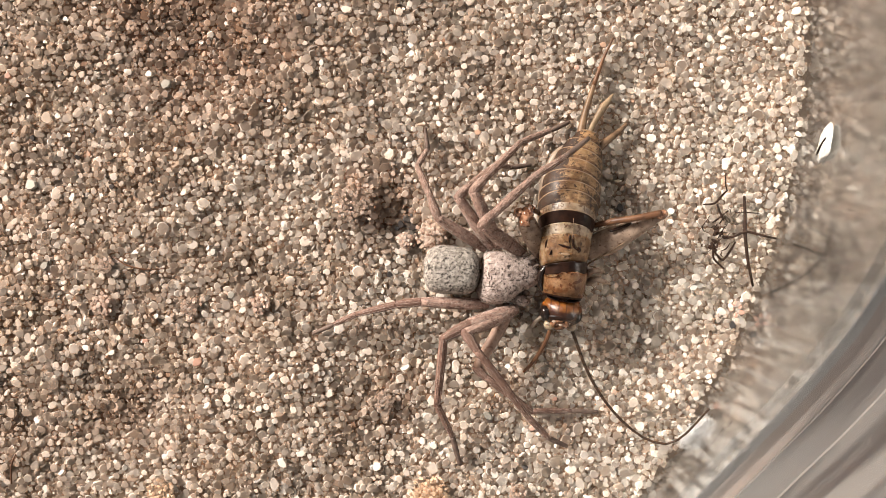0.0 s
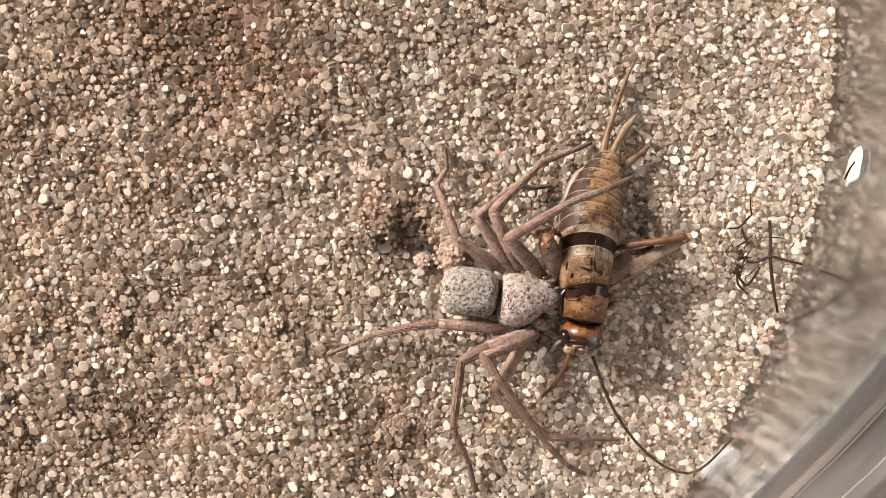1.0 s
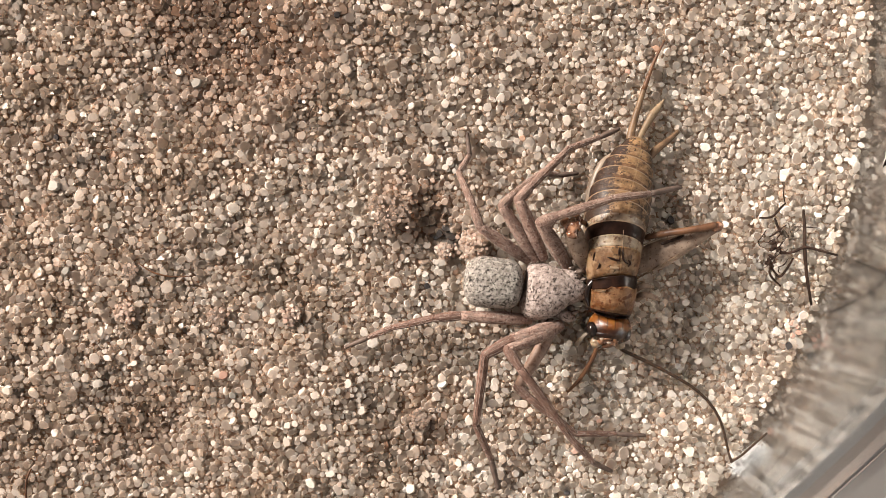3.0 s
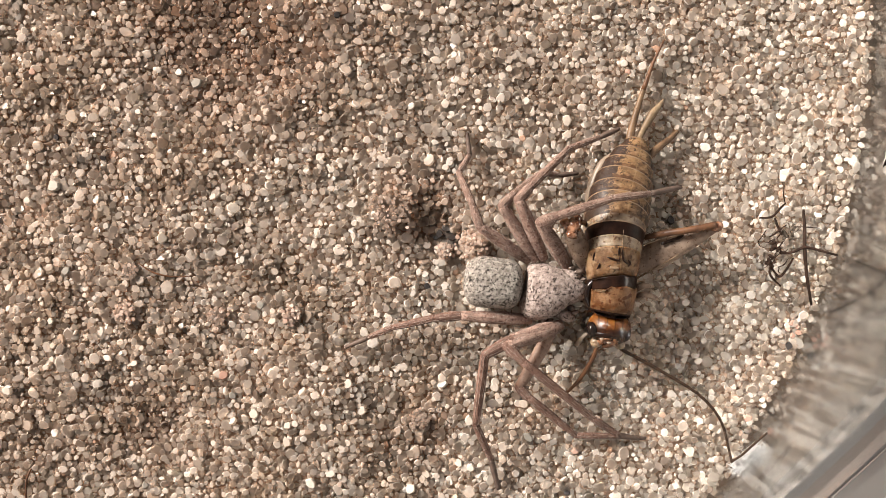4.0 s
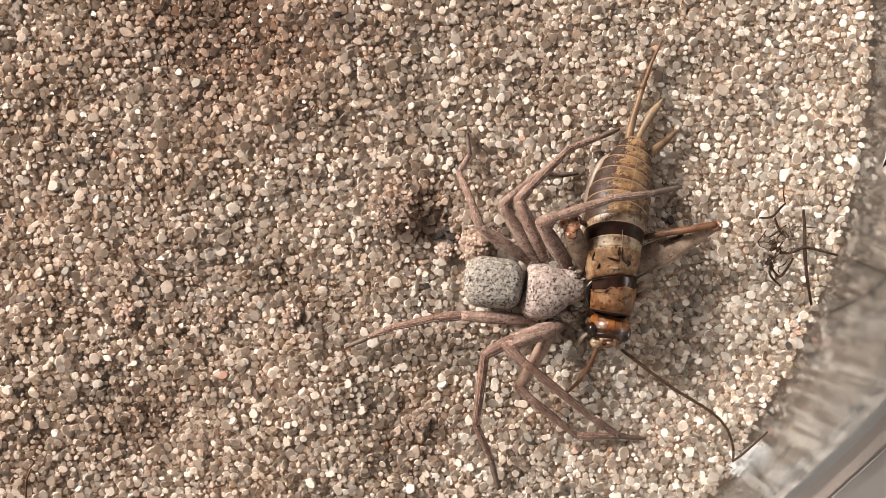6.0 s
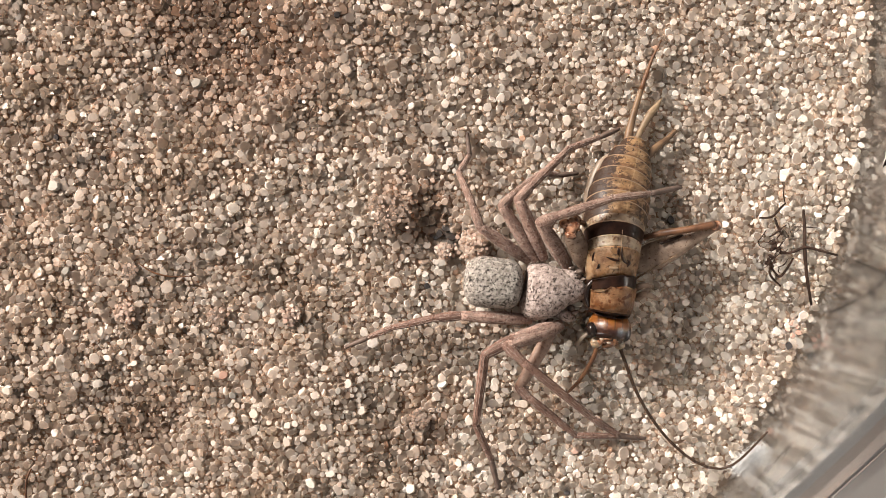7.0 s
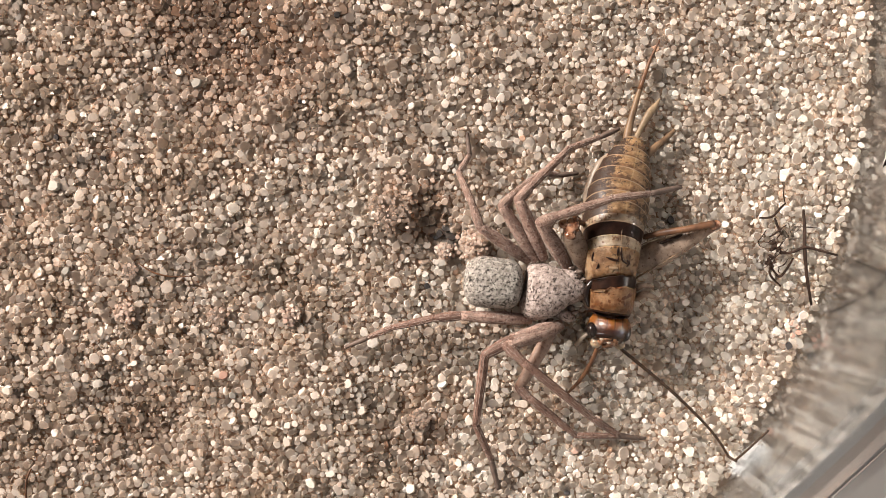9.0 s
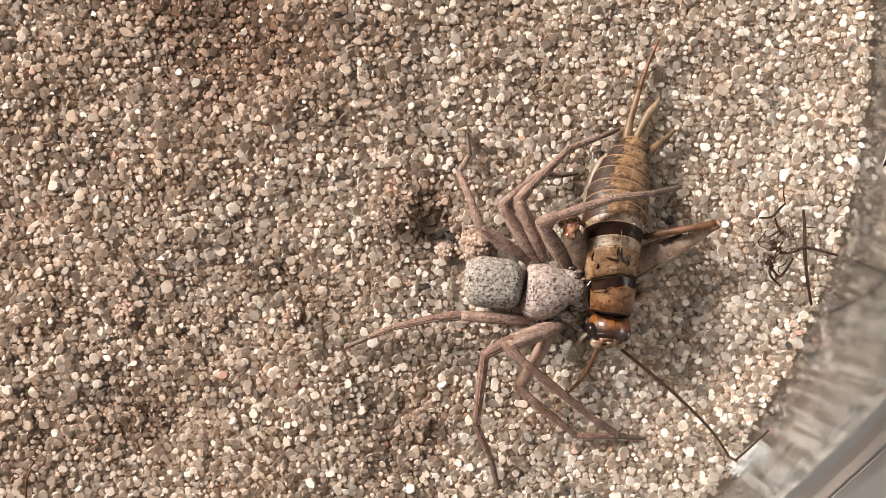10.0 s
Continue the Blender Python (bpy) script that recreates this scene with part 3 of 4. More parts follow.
# ---- the spider ----
def ridges(bm, points, radii, rng, slot=2):
    """Two broken lines of flat pale hairs along the upper side of a leg."""
    path = smooth_path(points, 6)
    wide = spread(radii, len(path))
    for lean in (-0.62, 0.05, 0.6):
        for i in range(len(path) - 1):
            if rng.random() < 0.35:
                continue
            ends = []
            for k in (i, i + 1):
                along = (path[min(k + 1, len(path) - 1)] - path[max(k - 1, 0)]).normalized()
                side = along.cross(Vector((0, 0, 1))).normalized()
                up = side.cross(along)
                ends.append(path[k] + (side * lean + up * math.sqrt(1 - lean * lean)) * wide[k] * 1.01)
            tube(bm, [ends[0], ends[0].lerp(ends[1], 0.5), ends[1]], [0.01, 0.02, 0.01], 4, 2, slot=slot)


def leg(spider, joints, wide, rng, label="", bare=False, shin=None):
    """A leg from its root over knee, shin, foot and toe joints; what lies beyond the knee turns about the knee."""
    j = [Vector(p) for p in joints]
    bm = bmesh.new()
    mid = j[0].lerp(j[1], 0.5) + Vector((0, 0, 0.12))
    r = [wide * 0.7, wide * 1.0, wide * 0.92, wide * 0.7]
    tube(bm, [j[0], mid, j[1]], r, 12)
    if not bare:
        ridges(bm, [j[0], mid, j[1]], r, rng)
        hairs(bm, [j[0], mid, j[1]], r, 620, 0.14, rng, 2)
        dust(bm, 1000, 0.026, rng)
    top = part("leg", bm, [SPIDER_BARE if bare else SPIDER_FEMUR, DUST, FUZZ], spider, label, at=j[0])
    names = ["patella", "tibia", "metatarsus", "tarsus"]
    pieces = []
    k = 0.8
    for n, (a, b) in enumerate(zip(j[1:], j[2:])):
        bm = bmesh.new()
        name = (["patella"] + names[1:])[n] if len(j) > 5 else names[1:][n]
        thin = wide * k
        r = [thin * 0.85, thin * 0.95, thin * 0.85, thin * 0.66]
        mid = a.lerp(b, 0.5)
        tube(bm, [a, mid, b], r, 10)
        ball(bm, a, (thin * 0.98,) * 3, 0, 1)
        last = n == len(j) - 3
        if not last:
            ridges(bm, [a, mid, b], r, rng)
        hairs(bm, [a, mid, b], r, 60 if last else 380, 0.12, rng, 0 if last else 2)
        if not last:
            dust(bm, 170, 0.024, rng)
        pieces.append(part(name, bm, [SPIDER_TIP if last else shin or SPIDER_SHIN, DUST, FUZZ], top, "dark tapering toe" if last else "", at=j[1]))
        k *= 0.8
    return top, pieces


def build_spider():
    rng = random.Random(3)
    spider = thing("spider", (4.94, -2.59, 0), "flat grey-brown dusty six-eyed sand spider gripping a cricket", "spider")
    bm = bmesh.new()
    rows = []
    for u in (-1.0, -0.985, -0.94, -0.85, -0.7, -0.5, -0.2, 0.1, 0.4, 0.65, 0.82, 0.92, 0.98, 1.0):
        full = max(0.1, 1 - abs(u) ** (4 if u < 0 else 6)) ** 0.4
        rows.append((3.02 + 1.74 * u, -2.03 - 0.17 * u, 1.6, (1.53 - 0.07 * u) * full, 1.6 * full ** 0.8))
    loft(bm, [Vector(q[:3]) for q in rows], [q[3] for q in rows], [q[4] for q in rows], 30, square=0.75)
    dust(bm, 1500, 0.027, rng)
    part("abdomen", bm, [SPIDER_BACK, DUST], spider, "grey-green speckled abdomen")
    bm = bmesh.new()
    rows = [(4.86, -2.56, 1.5, 0.9, 0.6), (4.89, -2.57, 1.5, 1.25, 0.95), (4.99, -2.58, 1.5, 1.5, 1.2), (5.2, -2.59, 1.5, 1.64, 1.35), (5.66, -2.58, 1.5, 1.7, 1.45), (6.19, -2.54, 1.5, 1.67, 1.45),
            (6.7, -2.49, 1.5, 1.5, 1.38), (7.1, -2.46, 1.5, 1.24, 1.25), (7.5, -2.46, 1.5, 0.98, 1.1), (8.0, -2.5, 1.5, 0.75, 0.95), (8.4, -2.52, 1.5, 0.55, 0.75), (8.65, -2.53, 1.5, 0.3, 0.45)]
    loft(bm, [Vector(q[:3]) for q in rows], [q[3] for q in rows], [q[4] for q in rows], 30, square=0.8)
    dust(bm, 1500, 0.027, rng)
    shell = part("carapace", bm, [SPIDER_FRONT, DUST], spider, "pale pinkish dusty carapace")
    for p in ((7.63, -1.99, 2.05), (8.08, -2.28, 1.75), (8.08, -2.89, 1.75), (7.57, -3.14, 2), (8.23, -2.59, 1.65)):
        bm = bmesh.new()
        ball(bm, p, (0.12, 0.12, 0.1))
        part("eye", bm, BLACK, shell, "tiny black eye")
    for root, tip in (((7.11, -1.4, 1.4), (8.37, -1.75, 1.2)), ((6.87, -3.93, 1.4), (7.91, -4.16, 1))):
        bm = bmesh.new()
        a, b = Vector(root), Vector(tip)
        tube(bm, [a, a.lerp(b, 0.5) + Vector((0, 0, 0.5)), b], [0.2, 0.32, 0.36, 0.22])
        hairs(bm, [a, b], [0.3, 0.3], 60, 0.2, rng)
        part("palp", bm, SPIDER_FRONT, spider, "short pale palp")
    for p in ((7.27, -1.46, 1.75), (6.8, -3.91, 1.25), (6.08, -4.27, 1.4), (5.5, -0.99, 1.4), (7.81, -1.8, 1.75), (7.76, -3.58, 1.3)):
        bm = bmesh.new()
        ball(bm, p, (0.27, 0.22, 0.2), 20, 2, 0.3, 2)
        part("coxa", bm, JOINT, spider, "glossy dark leg socket")
    for p, size in (((7.71, -1.12, 2), 0.17), ((8.12, -1.35, 1.9), 0.27), ((8.4, -1.83, 1.8), 0.16), ((7.93, -3.79, 1.8), 0.18), ((6.42, -4.34, 1.3), 0.22)):
        bm = bmesh.new()
        ball(bm, p, (size * 1.25, size * 0.75, size * 0.7), 20, 3, 0.35, 7)
        part("trochanter", bm, JOINT, spider, "glossy brown leg joint")
    for a in ((8.39, -2.31, 1), (8.46, -2.92, 1)):
        bm = bmesh.new()
        tube(bm, [Vector(a), Vector(a) + Vector((0.55, -0.1, -0.15)), Vector(a) + Vector((0.95, 0.0, -0.5))], [0.34, 0.3, 0.08])
        part("fang_base", bm, DARKBAND, spider, "dark jaw biting the cricket")
    legs = {}
    legs["over"] = leg(spider, [(7.5, -0.99, 1.5), (5.65, 1.54, 3.9), (6.52, 1.88, 4.4), (9.72, 2.9, 4.55), (12.05, 3.21, 3.75), (14.05, 3.66, 2.8)], 0.47, rng, shin=SPIDER_LEG)
    legs["second"] = leg(spider, [(6.08, -0.58, 1.4), (4.41, 2.9, 3.5), (5.14, 3.65, 3.5), (7.53, 6.01, 1.8), (9.61, 6.85, 0.7), (10.88, 7.43, 0.2)], 0.43, rng, shin=SPIDER_LEG)
    legs["third"] = leg(spider, [(5.6, -0.65, 1.4), (3.48, 2.55, 3.1), (4.05, 3.12, 3.1), (6.05, 4.66, 1.7), (6.92, 4.5, 0.7), (8.33, 4.67, 0.25)], 0.4, rng, shin=SPIDER_LEG)
    legs["rear"] = leg(spider, [(5.2, -0.72, 1.3), (2.2, 1.3, 2.8), (1.74, 2.64, 2.7), (0.96, 4.61, 1.4), (1.63, 5.76, 0.5), (1.5, 7.16, 0.1)], 0.38, rng, shin=SPIDER_LEG)
    legs["low_rear"] = leg(spider, [(5.34, -4.28, 1.3), (1.05, -3.99, 2), (-0.47, -4.13, 1.9), (-3.08, -4.76, 1.3), (-4.56, -5.42, 0.8), (-6.01, -6.05, 0.4)], 0.4, rng)
    legs["low_third"] = leg(spider, [(7.09, -4.6, 1.5), (4.02, -5.31, 3.4), (2.44, -6.16, 3.5), (1.96, -10.52, 2), (2.93, -12.82, 0.9), (3.41, -14.77, 0.4)], 0.47, rng)
    legs["low_front"] = leg(spider, [(6.83, -4.48, 1.4), (4.58, -8.31, 1.8), (5.11, -8.86, 2), (8.1, -11.37, 0.9), (10.69, -11.49, 0.5), (12.49, -11.69, 0.2)], 0.42, rng, bare=True)
    legs["low_second"] = leg(spider, [(7, -4.66, 1.7), (3.71, -5.64, 3.7), (4.61, -6.5, 3.9), (8.96, -10.14, 2.2), (10.63, -11.28, 1.2), (12.01, -11.66, 0.5)], 0.44, rng)
    return spider, legs


# ---- the cricket ----
AXIS = [  # x, y of the back's middle line with half its width, height of the line and half its depth
    (11.82, 6.5, 0.63, 0.8, 0.5),
    (11.63, 5.72, 1.11, 0.92, 0.78),
    (11.33, 4.96, 1.4, 1.05, 0.95),
    (11.06, 4.21, 1.59, 1.28, 1.12),
    (10.8, 3.46, 1.72, 1.53, 1.27),
    (10.58, 2.7, 1.79, 1.78, 1.42),
    (10.42, 1.94, 1.78, 2.0, 1.54),
    (10.28, 1.18, 1.74, 2.25, 1.65),
    (10.19, 0.43, 1.67, 2.26, 1.64),
    (10.11, -0.33, 1.62, 2.30, 1.60),
    (10.06, -1.09, 1.55, 2.30, 1.56),
    (10.05, -1.85, 1.43, 2.30, 1.51),
    (10.05, -2.60, 1.38, 2.35, 1.50),
    (9.98, -3.36, 1.32, 2.4, 1.4),
    (9.86, -4.10, 1.2, 2.3, 1.1),
]


def axis_at(s):
    """Point, half width and half depth at the place s (0 tail, 1 brow)."""
    k = np.linspace(0, 1, len(AXIS))
    x, y, w, z, h = (float(np.interp(s, k, [row[n] for row in AXIS])) for n in range(5))
    return Vector((x, y, z)), w, h


def on_back(p, k=1.0):
    """A point of the plan lifted on to the cricket's back."""
    p = Vector(p) * 0.934
    best = None
    for s in np.linspace(0, 1, 161):
        c, w, h = axis_at(s)
        d = (c.xy - p.xy).length
        if best is None or d < best[0]:
            best = (d, c, w, h)
    d, c, w, h = best
    return Vector((p.x, p.y, c.z + k * h * math.sqrt(max(0.05, 1 - (d / w / k) ** 2))))


def body_piece(name, cricket, a, b, material, label="", flare=0.035, shear=-0.13, steps=5, lip=None, fore=None, sink=0.0, sides=28, wave=0.0):
    """A plate of the body between two places of the axis, its tail edge standing a little proud."""
    bm = bmesh.new()
    cs, ws, hs = [], [], []
    for s in [a, a + 0.006, *np.linspace(a + 0.012, b, steps)]:
        c, w, h = axis_at(s)
        k = 1 + flare * (b - s) / (b - a) - sink
        cs.append(c), ws.append(w * k), hs.append(h * k)
    rings = loft(bm, cs, ws, hs, sides, shear)
    plan = bm.loops.layers.uv.new("plan")
    place = {v: (math.cos(2 * math.pi * k / sides), 10 * (a + (b - a) * n / len(rings))) for n, ring in enumerate(rings) for k, v in enumerate(ring)}
    for f in bm.faces:
        for corner in f.loops:
            corner[plan].uv = place[corner.vert]
    along = (cs[-1] - cs[0]).normalized()
    for k, v in enumerate(rings[0]):
        shift = along * wave * noise.noise(Vector((k * 0.55, a * 40, 0)))
        v.co += shift
        rings[1][k].co += shift
    if lip:
        zone = {v: n for n, ring in enumerate(rings) for v in ring}
        for f in bm.faces:
            first, last = min(zone[v] for v in f.verts), max(zone[v] for v in f.verts)
            f.material_index = 1 if last == 1 else 2 if fore and first >= 4 else 0
    return part(name, bm, [material, lip, fore or material] if lip else material, cricket, label)


def antenna_shapes():
    """Where the long feeler lies, by seconds: a bow low over the sand, a tight bow, and stages between."""
    low = [(10.62, -6.02, 2), (11.71, -8.82, 1.6), (13.23, -11.18, 1.2), (15.07, -12.9, 1), (16.66, -13.44, 1.2), (17.68, -12.79, 1.8), (19, -10.86, 3)]
    swing = [(10.68, -6.02, 2), (12.49, -8.24, 1.8), (14.59, -10.39, 1.4), (16.39, -12.24, 1.2), (17.14, -13.2, 1.2), (17.51, -12.72, 1.8), (19, -10.86, 3)]
    tight = [(10.68, -6.02, 2), (13.48, -7.41, 2.2), (15.4, -8.66, 2.2), (16.6, -10.23, 1.9), (17.22, -12.13, 1.4), (17.47, -12.8, 1.6), (19, -10.86, 3)]
    eased = [(10.68, -6.02, 2), (13.5, -8.27, 2.1), (16.03, -9.81, 2), (17.1, -10.98, 1.7), (17.52, -12.25, 1.3), (17.5, -12.8, 1.6), (19, -10.86, 3)]
    loose = [(10.68, -6.02, 2), (14.37, -8.52, 2), (16.29, -10.11, 1.8), (17.26, -11.29, 1.5), (17.7, -12.42, 1.3), (17.53, -12.8, 1.6), (19, -10.86, 3)]
    rest = [(10.68, -6.02, 2), (13.55, -8.5, 1.9), (15.66, -10.59, 1.6), (16.7, -11.88, 1.3), (17.35, -12.93, 1.2), (17.61, -12.66, 1.8), (19, -10.86, 3)]
    return [(0.0, low), (1.7, low), (2.0, swing), (2.2, tight), (3.0, tight), (3.8, tight), (4.5, eased), (5.7, eased), (6.8, loose),
            (6.95, low), (7.05, low), (7.2, swing), (7.4, rest), (10.0, rest)]


FEELER_PIECES = 18


def resample(points, n):
    path = smooth_path(points, 8)
    d = np.r_[0, np.cumsum([(b - a).length for a, b in zip(path, path[1:])])]
    return [Vector([float(np.interp(s, d, [p[k] for p in path])) for k in range(3)]) for s in np.linspace(0, d[-1], n + 1)]


def build_cricket():
    rng = random.Random(5)
    cricket = thing("cricket", (10.29, -5.22, 0), "brown and cream banded cricket nymph, seized by the spider", "cricket")
    edges = [0.0, 0.075, 0.15, 0.23, 0.31, 0.38, 0.445, 0.525]
    for n, (a, b) in enumerate(zip(edges, edges[1:])):
        # the last plate's fore part is cream, partly for a white shine there
        body_piece("abdomen_plate", cricket, a, b + 0.02, TERGITE, "mottled ochre back plate with a pale edge", flare=0.085, shear=-0.38, lip=PALE, fore=FOREPLATE if n < 6 else CREAM)
    body_piece("abdomen_band", cricket, 0.525, 0.61, DARKBAND, "dark brown crossband", flare=0.05, shear=-0.42, lip=PALE)
    body_piece("pale_band", cricket, 0.603, 0.66, CREAM, "glossy cream crossband", flare=0.03, shear=-0.4)
    body_piece("thorax_plate", cricket, 0.65, 0.795, SPECKLED, "amber back plate with small brown marks", flare=0.035, shear=-0.35)
    body_piece("thorax_band", cricket, 0.785, 0.86, DARKBAND, "dark brown crossband", flare=0.04, wave=0.2)
    body_piece("pronotum", cricket, 0.845, 0.958, PRONOTUM, "amber neck shield", flare=0.05, shear=-0.1, wave=0.45)
    body_piece("collar", cricket, 0.956, 0.967, DARKBAND, "dark line at the collar", flare=0.0, sink=0.02, shear=-0.1, wave=0.12)
    for pts in ([(10.19, -0.49, 0), (10.47, -0.6, 0), (10.89, -0.7, 0), (10.96, -0.49, 0)], [(10.96, 0.11, 0), (10.92, -0.18, 0), (10.89, -0.42, 0)], [(11.17, 0.11, 0), (11.13, -0.32, 0), (11.24, -0.74, 0), (11.55, -0.95, 0)],
                [(11.48, -0.67, 0), (11.66, -0.88, 0), (11.48, -1.12, 0)], [(9.52, -0.18, 0), (9.45, -0.46, 0), (9.42, -0.74, 0)], [(9.77, -0.88, 0), (9.73, -1.09, 0), (9.63, -1.23, 0)], [(9, -1.09, 0), (8.96, -1.3, 0), (9.07, -1.54, 0)]):
        line = [on_back(p, 1.025) for p in pts]
        bm = bmesh.new()
        tube(bm, line, [0.02, 0.07, 0.06, 0.02], 6, 4, 0.5)
        part("plate_mark", bm, DARKBAND, cricket, "dark brown curl")
    for pts, r in (([(10.36, -1.12, 0), (10.64, -1.19, 0), (10.92, -1.19, 0)], 0.09),):
        bm = bmesh.new()
        tube(bm, [on_back(p, 1.01) for p in pts], [0.05, r, 0.05], 8, 4, 0.35)
        part("plate_mark", bm, PALE, cricket, "cream fleck")
    # pale line down the middle of the back
    bm = bmesh.new()
    tube(bm, [on_back(p, 1.022) for p in ((11.34, 2.14, 0), (11.24, 1.44, 0), (11.13, 0.39, 0), (11.06, -0.67, 0))], [0.008, 0.012, 0.012, 0.008], 6, 4)
    part("back_line", bm, PALE, cricket, "thin pale line along the back")
    bm = bmesh.new()
    tube(bm, [(8.92, -1.75, 3.0), (8.62, -2.2, 2.85), (8.52, -2.76, 2.75), (8.66, -3.4, 2.65)], [0.1, 0.2, 0.19, 0.08])
    part("neck_edge", bm, BLACK, cricket, "glossy black edge of the neck shield")
    # head
    h = Vector((9.91, -4.69, 2.15))
    bm = bmesh.new()
    ball(bm, h, (1.34, 1.1, 1.3), -5, 3, 0.03, 2)
    head = part("head", bm, STRIPED, cricket, "glossy orange head with dark stripes")
    for p, turn in (((8.84, -4.77, 2.72), 15), ((10.78, -5.04, 2.52), -20)):
        bm = bmesh.new()
        ball(bm, p, (0.37, 0.49, 0.45), turn, 3)
        part("eye", bm, BLACK, head, "glossy black eye")
    bm = bmesh.new()
    ball(bm, (9.79, -5.02, 2.75), (0.95, 0.36, 0.62), -5, 3, 0.1, 3)
    part("face", bm, DARKBAND, head, "dark brown bar between the eyes")
    bm = bmesh.new()
    ball(bm, (9.77, -5.42, 2.55), (0.72, 0.36, 0.6), -5, 3, 0.15, 8)
    part("face", bm, ORANGE, head, "orange-brown face below the brow")
    for p, size, turn in (((9.69, -5.66, 2.85), (0.4, 0.2, 0.24), 0), ((10.08, -5.34, 3.1), (0.14, 0.34, 0.16), 25), ((9.35, -5.37, 3.1), (0.14, 0.3, 0.16), -30), ((9.67, -5.27, 3.15), (0.3, 0.12, 0.14), 0)):
        bm = bmesh.new()
        ball(bm, p, size, turn, 2, 0.3, 6)
        part("face_mark", bm, HORN, head, "brown mark")
    for p, r in (((9.3, -5.27, 3.2), 0.16), ((9.72, -5.5, 3.15), 0.15), ((10.2, -5.42, 3.05), 0.15)):
        bm = bmesh.new()
        ball(bm, p, (r * 0.9, r * 0.5, r * 0.3), -10, 2, 0.3, 4)
        part("face_spot", bm, MEMBRANE, head, "cream spot")
    for p in ((9.09, -5.53, 2.45), (10.48, -5.65, 2.35)):
        bm = bmesh.new()
        ball(bm, p, (0.36, 0.34, 0.32), 0, 2)
        part("antenna_socket", bm, CREAM, head, "straw-coloured antenna socket")
    bm = bmesh.new()
    tube(bm, [(8.78, -5.11, 1.2), (8.46, -5.4, 1), (8.16, -5.84, 0.7)], [0.1, 0.13, 0.17])
    part("mouth_palp", bm, MEMBRANE, head, "cream palp")
    # the short feeler lies still, the long one is made of pieces that swing
    bm = bmesh.new()
    pts = [(9.23, -5.76, 2.2), (8.92, -6.78, 1.6), (8.31, -7.96, 0.9), (7.65, -8.79, 0.4)]
    tube(bm, pts, [0.13, 0.14, 0.12, 0.08], 8)
    part("antenna", bm, HORN, cricket, "short brown feeler")
    bm = bmesh.new()
    tube(bm, [(10.53, -5.74, 2.1), (10.68, -6.02, 2)], [0.15, 0.13], 8, 2)
    feeler = part("antenna", bm, FEELER, cricket, "long thin dark feeler, bent where it meets the cup")
    shapes = [resample(s, FEELER_PIECES) for _, s in antenna_shapes()]
    pieces = []
    for n in range(FEELER_PIECES):
        length = max((s[n + 1] - s[n]).length for s in shapes) * 1.04
        r = 0.108 * (1 - 0.42 * n / FEELER_PIECES)
        bm = bmesh.new()
        tube(bm, [(0, 0, -length / 2), (0, 0, 0), (0, 0, length / 2)], [r, r * 1.03, r], 7, 2)
        piece = part("feeler_piece", bm, FEELER, None)
        piece.parent = feeler
        pieces.append(piece)
    # tail
    for name, pts, radii, material, label in (
            ("cercus", [(11.34, 6.17, 0.9), (11.64, 7.57, 0.75), (12.32, 9.73, 0.65), (12.95, 11.46, 0.65), (13.59, 12.76, 0.7)], [0.3, 0.23, 0.155, 0.1, 0.05], CERCUS, "long bristly tail feeler, dark towards its tip"),
            ("cercus", [(12.56, 5.59, 0.8), (13.22, 6.2, 0.65), (13.87, 6.69, 0.55), (14.47, 7.25, 0.5)], [0.25, 0.23, 0.19, 0.13], CERCUS, "broken-off tail feeler"),
            ("ovipositor", [(11.88, 6.52, 0.8), (12.35, 7.37, 0.65), (12.9, 8.26, 0.55), (13.26, 8.71, 0.5), (13.61, 9.2, 0.45)], [0.2, 0.2, 0.27, 0.2, 0.04], STRAW, "short straw-coloured egg tube")):
        bm = bmesh.new()
        tube(bm, pts, radii, 9)
        hairs(bm, pts, radii, 60, 0.2, rng)
        made = part(name, bm, material, cricket, label)
        if name == "cercus" and len(pts) == 5:
            bm = bmesh.new()
            tube(bm, pts[2:], [0.157, 0.104, 0.054], 9)
            part("cercus_tip", bm, HORN, made, "dark brown end of the tail feeler")
    # flank skin that bulges beside the plates
    bm = bmesh.new()
    tube(bm, [(11.17, 6.17, 0.9), (9.85, 5.27, 0.95), (9.15, 3.82, 1), (8.91, 2.27, 1), (8.79, 0.72, 1.1), (8.85, -0.48, 1.2)], [0.1, 0.28, 0.33, 0.31, 0.3, 0.16], 10)
    part("flank", bm, MEMBRANE, cricket, "cream skin fold along the side")
    # hind legs
    bm = bmesh.new()
    pts = [(11.53, -0.92, 1.4), (12.9, -0.37, 1.7), (14.45, 0.43, 2.4), (15.6, 1.06, 3.1), (16.03, 1.29, 3.3)]
    tube(bm, pts, [0.65, 0.88, 0.6, 0.34, 0.26], 12, flat=0.55)
    hairs(bm, pts, [0.6, 0.8, 0.5, 0.3], 60, 0.22, rng)
    thigh = part("hind_leg", bm, THIGH, cricket, "folded hind leg with a cream thigh", at=pts[0])
    bm = bmesh.new()
    for n in range(22):
        q = Vector((11.78, -1.67, 1.6)).lerp(Vector((14.13, -0.24, 2.4)), rng.random() ** 1.3)
        d = Vector((-0.75, -0.62, -0.1)) * rng.uniform(0.4, 0.9)
        tube(bm, [q, q + d * 0.5 + Vector((0, 0, 0.05)), q + d], [0.025, 0.02, 0.008], 5, 2)
    part("bristles", bm, CERCUS, thigh, "fine bristles along the thigh")
    bm = bmesh.new()
    ball(bm, pts[-1], (0.4, 0.33, 0.34), 20, 2)
